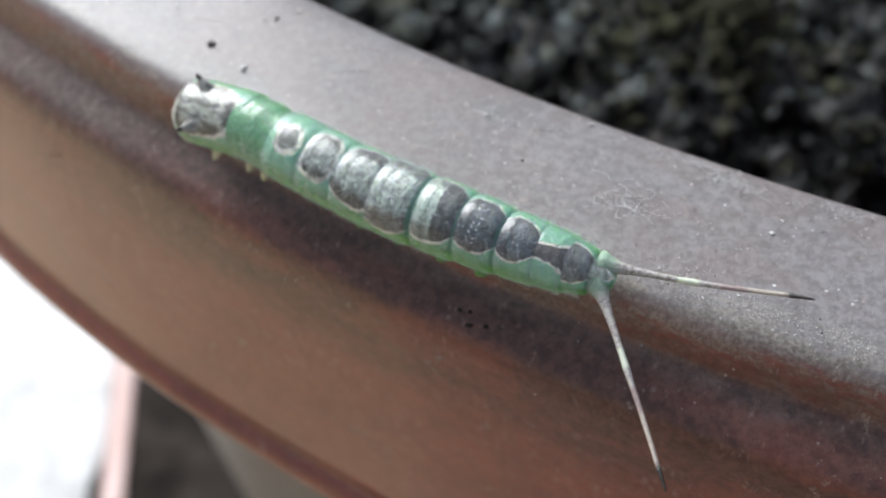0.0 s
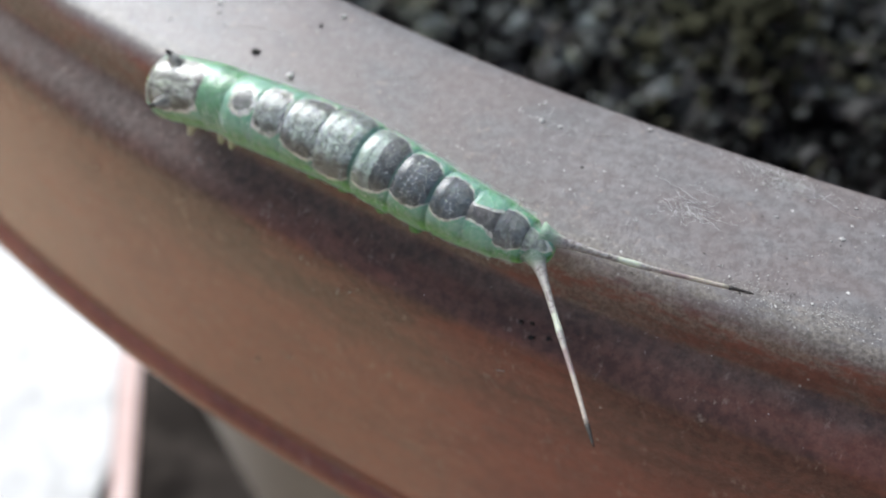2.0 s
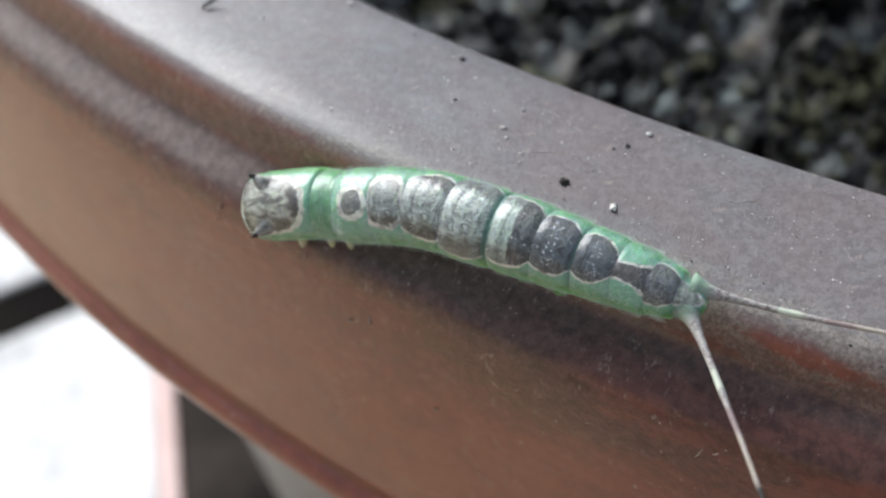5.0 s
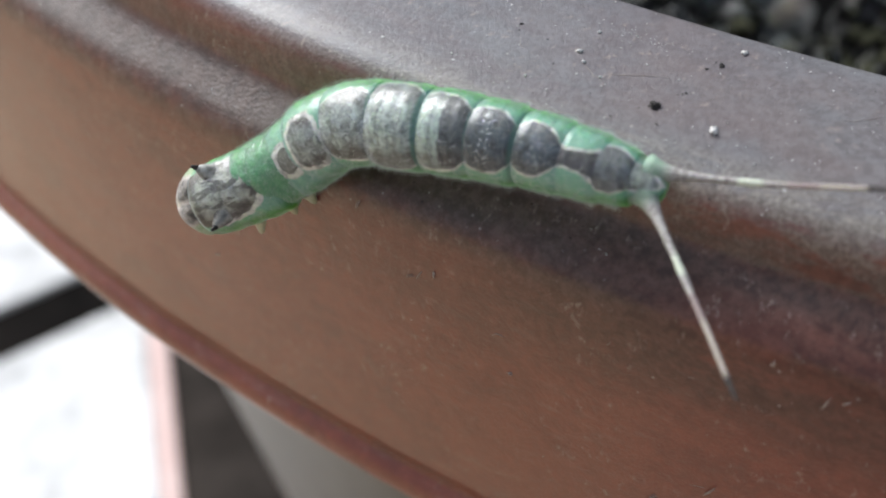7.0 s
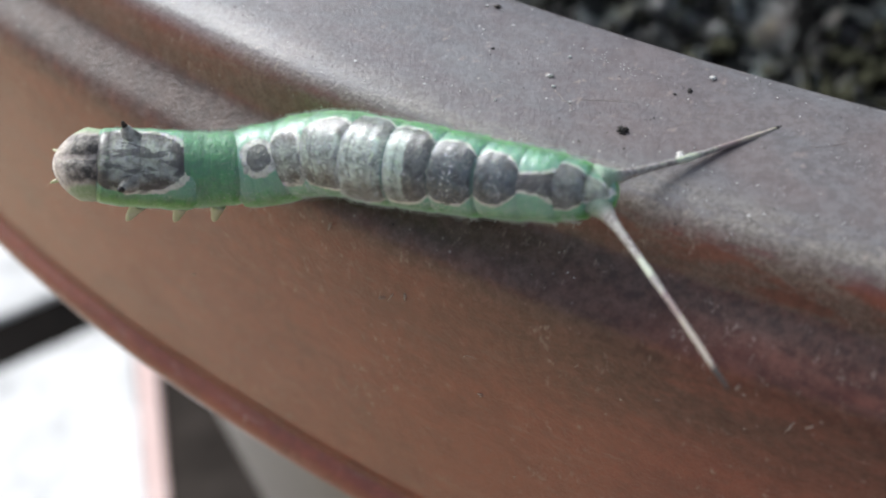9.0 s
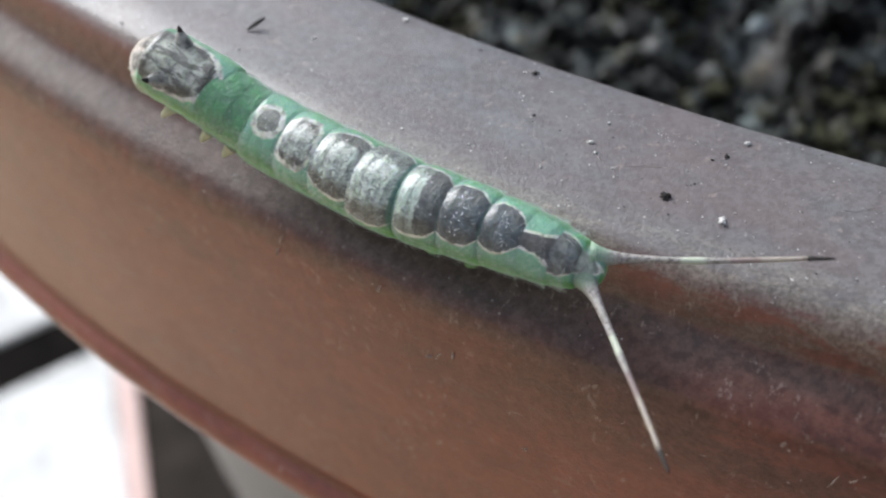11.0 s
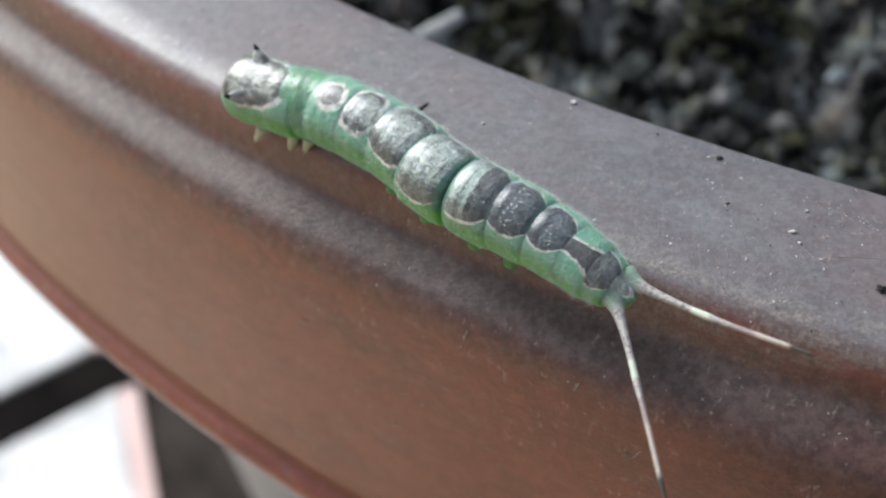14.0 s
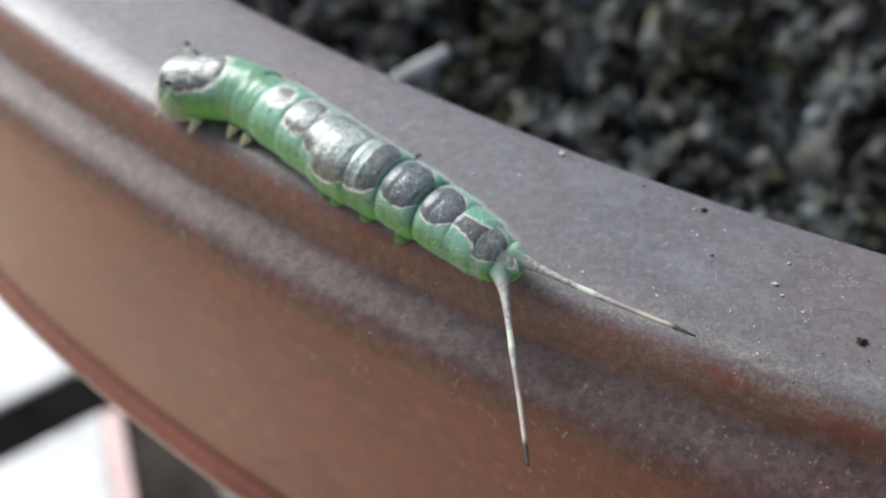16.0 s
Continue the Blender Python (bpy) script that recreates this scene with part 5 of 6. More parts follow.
    walk(BODY["a3"], [
        (0.0, pose(-0.00409, 0.00192, -0.00008, -31.9, 0.1, 152.8)),
        (0.5, pose(-0.00362, 0.00159, -0.00014, -32.2, 0.8, 153.8)),
        (1.0, pose(-0.00386, 0.00250, 0.00030, -29.2, -2.8, 147.3)),
        (1.5, pose(-0.00374, 0.00202, 0.00005, -31.8, 0.8, 152.0)),
        (2.0, pose(-0.00386, 0.00212, 0.00007, -32.4, 1.2, 152.9)),
        (2.5, pose(-0.00412, 0.00216, -0.00012, -32.4, 2.9, 153.1)),
        (3.0, pose(-0.00399, 0.00224, -0.00006, -31.9, 2.0, 150.9)),
        (3.5, pose(-0.00418, 0.00244, -0.00001, -31.8, 1.5, 149.9)),
        (4.0, pose(-0.00419, 0.00234, -0.00021, -33.8, 4.5, 151.8)),
        (4.7, pose(-0.00404, 0.00223, -0.00028, -40.5, 6.9, 153.2)),
        (5.2, pose(-0.00393, 0.00215, -0.00033, -45.3, 8.8, 154.1)),
        (5.8, pose(-0.00380, 0.00206, -0.00038, -51.0, 11.1, 154.9)),
        (6.5, pose(-0.00364, 0.00196, -0.00043, -57.7, 13.8, 155.5)),
        (7.0, pose(-0.00393, 0.00205, -0.00082, -61.7, 20.5, 154.4)),
        (7.5, pose(-0.00405, 0.00214, -0.00087, -61.1, 16.7, 152.4)),
        (7.8, pose(-0.00365, 0.00193, -0.00076, -72.5, 18.6, 153.4)),
        (8.0, pose(-0.00374, 0.00196, -0.00080, -72.5, 18.4, 153.5)),
        (8.2, pose(-0.00388, 0.00204, -0.00083, -67.3, 17.6, 153.0)),
        (8.5, pose(-0.00354, 0.00189, -0.00071, -72.7, 18.8, 153.3)),
        (9.0, pose(-0.00342, 0.00189, -0.00061, -57.2, 14.4, 150.8)),
        (9.5, pose(-0.00350, 0.00199, -0.00062, -54.8, 10.3, 148.8)),
        (10.2, pose(-0.00363, 0.00233, -0.00030, -47.7, 4.4, 145.3)),
        (11.1, pose(-0.00367, 0.00283, 0.00013, -37.9, -2.6, 139.7)),
        (12.0, pose(-0.00358, 0.00337, 0.00054, -27.5, -8.4, 133.0)),
        (12.5, pose(-0.00282, 0.00272, 0.00042, -28.8, -7.0, 134.3)),
        (13.0, pose(-0.00330, 0.00332, 0.00053, -27.9, -6.3, 132.4)),
        (13.5, pose(-0.00244, 0.00234, 0.00023, -29.1, -1.9, 135.3)),
        (14.0, pose(-0.00328, 0.00388, 0.00045, -22.9, -5.0, 128.6)),
        (14.5, pose(-0.00325, 0.00363, 0.00045, -23.3, -5.6, 127.8)),
        (15.0, pose(-0.00298, 0.00285, 0.00016, -26.7, -2.7, 132.8)),
        (15.5, pose(-0.00327, 0.00395, 0.00028, -18.1, -3.0, 125.3)),
        (16.0, pose(-0.00182, 0.00215, 0.00009, -16.9, -0.5, 125.2)),
    ])
    walk(BODY["a4"], [
        (0.0, pose(-0.00223, 0.00100, -0.00005, -32.7, 1.0, 154.9)),
        (0.5, pose(-0.00192, 0.00080, -0.00009, -33.2, 2.0, 156.3)),
        (1.0, pose(-0.00223, 0.00119, 0.00005, -28.9, -3.8, 147.1)),
        (1.5, pose(-0.00193, 0.00100, 0.00003, -31.3, -0.6, 151.6)),
        (2.0, pose(-0.00211, 0.00123, 0.00009, -31.3, -0.9, 151.2)),
        (2.5, pose(-0.00205, 0.00112, -0.00001, -31.8, 1.5, 152.4)),
        (3.0, pose(-0.00214, 0.00120, -0.00001, -31.5, 0.8, 150.7)),
        (3.5, pose(-0.00209, 0.00116, -0.00002, -31.4, 0.2, 149.7)),
        (4.0, pose(-0.00224, 0.00128, -0.00006, -32.9, 2.5, 150.8)),
        (4.7, pose(-0.00217, 0.00122, -0.00011, -38.7, 3.4, 151.2)),
        (5.2, pose(-0.00212, 0.00118, -0.00015, -42.9, 4.1, 151.4)),
        (5.8, pose(-0.00206, 0.00114, -0.00019, -47.9, 5.0, 151.6)),
        (6.5, pose(-0.00198, 0.00110, -0.00024, -53.7, 6.0, 151.7)),
        (7.0, pose(-0.00210, 0.00108, -0.00035, -56.5, 10.5, 152.5)),
        (7.5, pose(-0.00218, 0.00118, -0.00037, -58.1, 10.7, 152.1)),
        (7.8, pose(-0.00200, 0.00107, -0.00035, -62.9, 10.5, 152.2)),
        (8.0, pose(-0.00206, 0.00111, -0.00036, -63.1, 10.8, 152.4)),
        (8.2, pose(-0.00211, 0.00114, -0.00036, -60.9, 10.8, 152.3)),
        (8.5, pose(-0.00192, 0.00102, -0.00034, -62.7, 10.1, 151.9)),
        (9.0, pose(-0.00189, 0.00100, -0.00033, -54.4, 8.9, 151.1)),
        (9.5, pose(-0.00191, 0.00108, -0.00027, -54.1, 8.7, 150.4)),
        (10.2, pose(-0.00196, 0.00123, -0.00015, -47.6, 4.0, 147.3)),
        (11.1, pose(-0.00200, 0.00145, 0.00001, -38.9, -1.6, 142.4)),
        (12.0, pose(-0.00199, 0.00168, 0.00017, -29.7, -6.3, 136.8)),
        (12.5, pose(-0.00162, 0.00147, 0.00017, -29.8, -6.1, 136.1)),
        (13.0, pose(-0.00179, 0.00168, 0.00023, -29.1, -6.4, 134.8)),
        (13.5, pose(-0.00132, 0.00132, 0.00021, -29.0, -3.8, 136.1)),
        (14.0, pose(-0.00188, 0.00189, 0.00017, -24.5, -5.0, 130.2)),
        (14.5, pose(-0.00174, 0.00181, 0.00016, -26.0, -5.3, 131.9)),
        (15.0, pose(-0.00160, 0.00158, 0.00008, -29.0, -2.2, 136.4)),
        (15.5, pose(-0.00184, 0.00192, 0.00010, -21.1, -3.1, 129.6)),
        (16.0, pose(-0.00131, 0.00131, 0.00009, -19.8, -1.8, 130.3)),
    ])
    walk(BODY["a5"], [
        (0.0, pose(0.00000, 0.00000, 0.00000, -33.1, 1.2, 156.3)),
        (0.5, pose(0.00000, 0.00000, 0.00000, -33.7, 2.7, 157.7)),
        (1.0, pose(0.00000, 0.00000, 0.00000, -31.8, -0.3, 153.2)),
        (1.5, pose(0.00000, 0.00000, 0.00000, -31.7, -0.9, 152.9)),
        (2.0, pose(0.00000, 0.00000, 0.00000, -30.3, -2.5, 149.3)),
        (2.5, pose(0.00000, 0.00000, 0.00000, -30.9, -0.4, 150.9)),
        (3.0, pose(0.00000, 0.00000, 0.00000, -31.3, -0.2, 150.8)),
        (3.5, pose(0.00000, 0.00000, 0.00000, -32.0, 0.6, 151.4)),
        (4.0, pose(0.00000, 0.00000, 0.00000, -32.3, 0.8, 150.0)),
        (4.7, pose(0.00000, 0.00000, 0.00000, -38.0, 2.0, 150.2)),
        (5.2, pose(0.00000, 0.00000, 0.00000, -42.1, 2.8, 150.3)),
        (5.8, pose(0.00000, 0.00000, 0.00000, -47.0, 3.8, 150.4)),
        (6.5, pose(0.00000, 0.00000, 0.00000, -52.7, 5.0, 150.3)),
        (7.0, pose(0.00000, 0.00000, 0.00000, -54.9, 7.2, 152.5)),
        (7.5, pose(0.00000, 0.00000, 0.00000, -56.4, 7.5, 151.5)),
        (7.8, pose(0.00000, 0.00000, 0.00000, -57.1, 7.9, 151.7)),
        (8.0, pose(0.00000, 0.00000, 0.00000, -57.1, 7.9, 151.6)),
        (8.2, pose(0.00000, 0.00000, 0.00000, -56.8, 7.7, 151.6)),
        (8.5, pose(0.00000, 0.00000, 0.00000, -57.0, 7.8, 151.8)),
        (9.0, pose(0.00000, 0.00000, 0.00000, -54.1, 8.2, 152.2)),
        (9.5, pose(0.00000, 0.00000, 0.00000, -53.2, 6.8, 150.8)),
        (10.2, pose(0.00000, 0.00000, 0.00000, -47.5, 3.8, 148.4)),
        (11.1, pose(0.00000, 0.00000, 0.00000, -40.1, 0.3, 145.0)),
        (12.0, pose(0.00000, 0.00000, 0.00000, -32.4, -2.7, 141.1)),
        (12.5, pose(0.00000, 0.00000, 0.00000, -31.1, -4.3, 138.1)),
        (13.0, pose(0.00000, 0.00000, 0.00000, -30.6, -5.2, 137.6)),
        (13.5, pose(0.00000, 0.00000, 0.00000, -27.9, -6.4, 135.1)),
        (14.0, pose(0.00000, 0.00000, 0.00000, -28.5, -3.3, 136.3)),
        (14.5, pose(0.00000, 0.00000, 0.00000, -28.8, -3.1, 134.9)),
        (15.0, pose(0.00000, 0.00000, 0.00000, -29.6, -2.0, 135.4)),
        (15.5, pose(0.00000, 0.00000, 0.00000, -25.0, -2.0, 135.4)),
        (16.0, pose(0.00000, 0.00000, 0.00000, -22.2, -2.5, 134.0)),
    ])
    walk(BODY["a6"], [
        (0.0, pose(0.00195, -0.00084, 0.00005, -33.4, 1.2, 157.1)),
        (0.5, pose(0.00164, -0.00065, 0.00009, -33.5, 2.0, 157.5)),
        (1.0, pose(0.00201, -0.00095, 0.00002, -32.3, -0.0, 154.5)),
        (1.5, pose(0.00155, -0.00078, -0.00003, -31.7, -1.2, 153.3)),
        (2.0, pose(0.00178, -0.00108, -0.00011, -30.4, -2.7, 149.6)),
        (2.5, pose(0.00141, -0.00080, -0.00004, -30.6, -1.4, 150.9)),
        (3.0, pose(0.00173, -0.00096, -0.00002, -31.1, -0.9, 150.8)),
        (3.5, pose(0.00139, -0.00074, 0.00002, -31.8, -0.1, 151.3)),
        (4.0, pose(0.00174, -0.00102, 0.00000, -32.0, -0.0, 149.9)),
        (4.7, pose(0.00168, -0.00098, 0.00004, -37.5, 1.0, 150.0)),
        (5.2, pose(0.00164, -0.00095, 0.00006, -41.4, 1.7, 150.0)),
        (5.8, pose(0.00158, -0.00092, 0.00009, -46.2, 2.5, 149.9)),
        (6.5, pose(0.00152, -0.00089, 0.00012, -51.7, 3.5, 149.7)),
        (7.0, pose(0.00176, -0.00093, 0.00020, -53.6, 4.9, 151.6)),
        (7.5, pose(0.00185, -0.00101, 0.00023, -56.0, 6.8, 152.2)),
        (7.8, pose(0.00176, -0.00096, 0.00024, -56.6, 7.2, 152.3)),
        (8.0, pose(0.00183, -0.00100, 0.00025, -56.6, 7.2, 152.2)),
        (8.2, pose(0.00184, -0.00100, 0.00024, -56.4, 7.0, 152.2)),
        (8.5, pose(0.00168, -0.00091, 0.00023, -56.6, 7.2, 152.5)),
        (9.0, pose(0.00172, -0.00090, 0.00026, -53.8, 7.9, 153.0)),
        (9.5, pose(0.00169, -0.00094, 0.00022, -53.4, 7.2, 152.4)),
        (10.2, pose(0.00168, -0.00101, 0.00014, -47.8, 4.0, 149.9)),
        (11.1, pose(0.00165, -0.00112, 0.00004, -40.3, 0.2, 146.2)),
        (12.0, pose(0.00160, -0.00122, -0.00005, -32.6, -3.1, 142.0)),
        (12.5, pose(0.00140, -0.00124, -0.00013, -30.8, -5.6, 138.0)),
        (13.0, pose(0.00147, -0.00130, -0.00017, -30.6, -5.7, 137.9)),
        (13.5, pose(0.00134, -0.00133, -0.00022, -27.2, -7.7, 134.2)),
        (14.0, pose(0.00151, -0.00135, -0.00010, -28.5, -4.5, 137.0)),
        (14.5, pose(0.00137, -0.00131, -0.00008, -29.6, -2.8, 136.8)),
        (15.0, pose(0.00127, -0.00125, -0.00006, -28.6, -3.8, 134.3)),
        (15.5, pose(0.00145, -0.00132, -0.00006, -25.4, -2.2, 136.6)),
        (16.0, pose(0.00162, -0.00173, -0.00010, -21.5, -3.0, 132.4)),
    ])
    walk(BODY["a7"], [
        (0.0, pose(0.00387, -0.00164, 0.00009, -33.5, 1.2, 157.9)),
        (0.5, pose(0.00331, -0.00137, 0.00013, -32.8, 0.3, 156.2)),
        (1.0, pose(0.00400, -0.00191, -0.00000, -32.0, -1.1, 154.3)),
        (1.5, pose(0.00316, -0.00159, -0.00007, -31.7, -1.5, 153.3)),
        (2.0, pose(0.00360, -0.00211, -0.00020, -31.1, -2.1, 151.4)),
        (2.5, pose(0.00287, -0.00160, -0.00008, -30.9, -1.7, 151.7)),
        (3.0, pose(0.00351, -0.00196, -0.00007, -30.9, -1.8, 150.8)),
        (3.5, pose(0.00282, -0.00154, -0.00001, -31.0, -1.6, 150.0)),
        (4.0, pose(0.00353, -0.00204, -0.00000, -32.0, -0.4, 150.2)),
        (4.7, pose(0.00342, -0.00197, 0.00007, -36.9, 0.4, 150.2)),
        (5.2, pose(0.00333, -0.00192, 0.00011, -40.4, 1.0, 150.1)),
        (5.8, pose(0.00323, -0.00187, 0.00017, -44.7, 1.6, 150.0)),
        (6.5, pose(0.00311, -0.00181, 0.00022, -49.6, 2.4, 149.8)),
        (7.0, pose(0.00361, -0.00196, 0.00035, -50.7, 3.1, 150.3)),
        (7.5, pose(0.00374, -0.00197, 0.00051, -54.3, 7.6, 154.0)),
        (7.8, pose(0.00358, -0.00188, 0.00051, -54.7, 7.7, 154.0)),
        (8.0, pose(0.00370, -0.00195, 0.00053, -54.7, 7.7, 153.8)),
        (8.2, pose(0.00372, -0.00196, 0.00052, -54.5, 7.7, 153.9)),
        (8.5, pose(0.00344, -0.00179, 0.00049, -54.6, 7.7, 154.2)),
        (9.0, pose(0.00349, -0.00178, 0.00054, -52.7, 8.2, 154.5)),
        (9.5, pose(0.00341, -0.00178, 0.00049, -52.8, 8.5, 155.2)),
        (10.2, pose(0.00336, -0.00195, 0.00027, -47.2, 3.8, 151.8)),
        (11.1, pose(0.00325, -0.00218, 0.00002, -39.5, -1.8, 146.6)),
        (12.0, pose(0.00309, -0.00241, -0.00021, -31.3, -6.6, 140.8)),
        (12.5, pose(0.00277, -0.00249, -0.00036, -29.8, -8.6, 137.2)),
        (13.0, pose(0.00289, -0.00261, -0.00039, -29.7, -7.3, 136.8)),
        (13.5, pose(0.00266, -0.00274, -0.00051, -25.9, -9.9, 132.3)),
        (14.0, pose(0.00293, -0.00273, -0.00031, -26.8, -7.9, 134.8)),
        (14.5, pose(0.00270, -0.00254, -0.00018, -30.1, -3.4, 138.3)),
        (15.0, pose(0.00252, -0.00259, -0.00024, -26.9, -7.1, 132.0)),
        (15.5, pose(0.00286, -0.00270, -0.00015, -24.6, -3.2, 135.1)),
        (16.0, pose(0.00319, -0.00349, -0.00025, -20.7, -4.3, 130.9)),
    ])
    walk(BODY["a8"], [
        (0.0, pose(0.00521, -0.00216, 0.00012, -39.8, 1.1, 158.8)),
        (0.5, pose(0.00461, -0.00197, 0.00011, -38.3, -1.0, 155.2)),
        (1.0, pose(0.00543, -0.00260, -0.00006, -37.8, -2.0, 154.3)),
        (1.5, pose(0.00446, -0.00224, -0.00012, -37.6, -1.7, 153.4)),
        (2.0, pose(0.00502, -0.00285, -0.00025, -37.7, -1.7, 152.8)),
        (2.5, pose(0.00412, -0.00226, -0.00013, -37.0, -2.0, 152.2)),
        (3.0, pose(0.00493, -0.00276, -0.00013, -36.7, -2.5, 150.7)),
        (3.5, pose(0.00400, -0.00225, -0.00006, -36.5, -2.5, 149.2)),
        (4.0, pose(0.00491, -0.00283, -0.00002, -38.0, -0.7, 150.5)),
        (4.7, pose(0.00477, -0.00275, 0.00007, -41.1, -0.1, 150.3)),
        (5.2, pose(0.00467, -0.00270, 0.00012, -43.3, 0.3, 150.1)),
        (5.8, pose(0.00455, -0.00264, 0.00019, -45.9, 0.8, 149.9)),
        (6.5, pose(0.00440, -0.00257, 0.00026, -49.0, 1.4, 149.6)),
        (7.0, pose(0.00503, -0.00280, 0.00040, -49.6, 1.5, 149.2)),
        (7.5, pose(0.00515, -0.00262, 0.00072, -54.4, 8.0, 155.5)),
        (7.8, pose(0.00495, -0.00251, 0.00072, -54.7, 7.9, 155.3)),
        (8.0, pose(0.00507, -0.00259, 0.00073, -54.7, 7.9, 155.3)),
        (8.2, pose(0.00511, -0.00260, 0.00073, -54.6, 7.9, 155.4)),
        (8.5, pose(0.00481, -0.00242, 0.00070, -54.6, 7.9, 155.4)),
        (9.0, pose(0.00482, -0.00238, 0.00076, -52.7, 8.3, 155.7)),
        (9.5, pose(0.00468, -0.00232, 0.00071, -53.2, 9.4, 157.7)),
        (10.2, pose(0.00459, -0.00258, 0.00035, -49.1, 3.6, 153.3)),
        (11.1, pose(0.00440, -0.00293, -0.00007, -43.1, -3.4, 147.0)),
        (12.0, pose(0.00412, -0.00328, -0.00043, -36.4, -9.6, 140.0)),
        (12.5, pose(0.00381, -0.00347, -0.00063, -35.1, -10.8, 136.7)),
        (13.0, pose(0.00389, -0.00357, -0.00059, -35.1, -8.7, 136.0)),
        (13.5, pose(0.00359, -0.00381, -0.00080, -30.7, -11.9, 130.7)),
        (14.0, pose(0.00386, -0.00372, -0.00056, -31.5, -11.0, 133.2)),
        (14.5, pose(0.00368, -0.00337, -0.00027, -36.6, -3.8, 139.9)),
        (15.0, pose(0.00348, -0.00371, -0.00047, -31.8, -9.3, 130.5)),
        (15.5, pose(0.00384, -0.00371, -0.00025, -30.2, -4.0, 134.4)),
        (16.0, pose(0.00418, -0.00469, -0.00040, -25.9, -5.8, 129.5)),
    ])
    walk(BODY["a9"], [
        (0.0, pose(0.00607, -0.00249, 0.00014, -39.8, 1.1, 159.0)),
        (0.5, pose(0.00549, -0.00238, 0.00009, -38.2, -1.2, 155.1)),
        (1.0, pose(0.00638, -0.00305, -0.00010, -37.8, -2.2, 154.3)),
        (1.5, pose(0.00535, -0.00269, -0.00015, -37.6, -1.8, 153.5)),
        (2.0, pose(0.00601, -0.00335, -0.00028, -37.8, -1.6, 153.0)),
        (2.5, pose(0.00498, -0.00271, -0.00016, -37.0, -2.0, 152.3)),
        (3.0, pose(0.00593, -0.00331, -0.00019, -36.7, -2.6, 150.7)),
        (3.5, pose(0.00479, -0.00272, -0.00011, -36.5, -2.7, 149.1)),
        (4.0, pose(0.00586, -0.00336, -0.00004, -38.0, -0.8, 150.5)),
        (4.7, pose(0.00570, -0.00327, 0.00006, -40.2, -0.2, 150.3)),
        (5.2, pose(0.00558, -0.00321, 0.00012, -41.7, 0.2, 150.1)),
        (5.8, pose(0.00543, -0.00314, 0.00020, -43.5, 0.7, 149.9)),
        (6.5, pose(0.00526, -0.00307, 0.00028, -45.7, 1.2, 149.6)),
        (7.0, pose(0.00599, -0.00337, 0.00042, -45.6, 1.2, 149.0)),
        (7.5, pose(0.00608, -0.00304, 0.00087, -50.0, 8.1, 155.7)),
        (7.8, pose(0.00584, -0.00292, 0.00086, -50.0, 7.9, 155.5)),
        (8.0, pose(0.00595, -0.00299, 0.00087, -50.0, 7.9, 155.5)),
        (8.2, pose(0.00601, -0.00301, 0.00087, -50.0, 8.0, 155.6)),
        (8.5, pose(0.00571, -0.00283, 0.00084, -49.9, 7.9, 155.6)),
        (9.0, pose(0.00569, -0.00277, 0.00089, -50.0, 8.3, 155.9)),
        (9.5, pose(0.00551, -0.00265, 0.00086, -50.6, 9.5, 158.0)),
        (10.2, pose(0.00539, -0.00298, 0.00041, -47.2, 3.6, 153.4)),
        (11.1, pose(0.00514, -0.00341, -0.00013, -42.1, -3.5, 146.9)),
        (12.0, pose(0.00478, -0.00383, -0.00059, -36.2, -10.0, 139.8)),
        (12.5, pose(0.00452, -0.00414, -0.00082, -35.0, -11.1, 136.7)),
        (13.0, pose(0.00448, -0.00415, -0.00073, -35.0, -8.9, 135.9)),
        (13.5, pose(0.00417, -0.00449, -0.00100, -30.6, -12.1, 130.5)),
        (14.0, pose(0.00441, -0.00431, -0.00073, -31.4, -11.4, 133.0)),
        (14.5, pose(0.00425, -0.00384, -0.00032, -36.6, -3.8, 140.1)),
        (15.0, pose(0.00410, -0.00444, -0.00064, -31.7, -9.4, 130.3)),
        (15.5, pose(0.00437, -0.00425, -0.00030, -30.1, -4.1, 134.3)),
        (16.0, pose(0.00471, -0.00534, -0.00049, -25.8, -6.0, 129.3)),
    ])
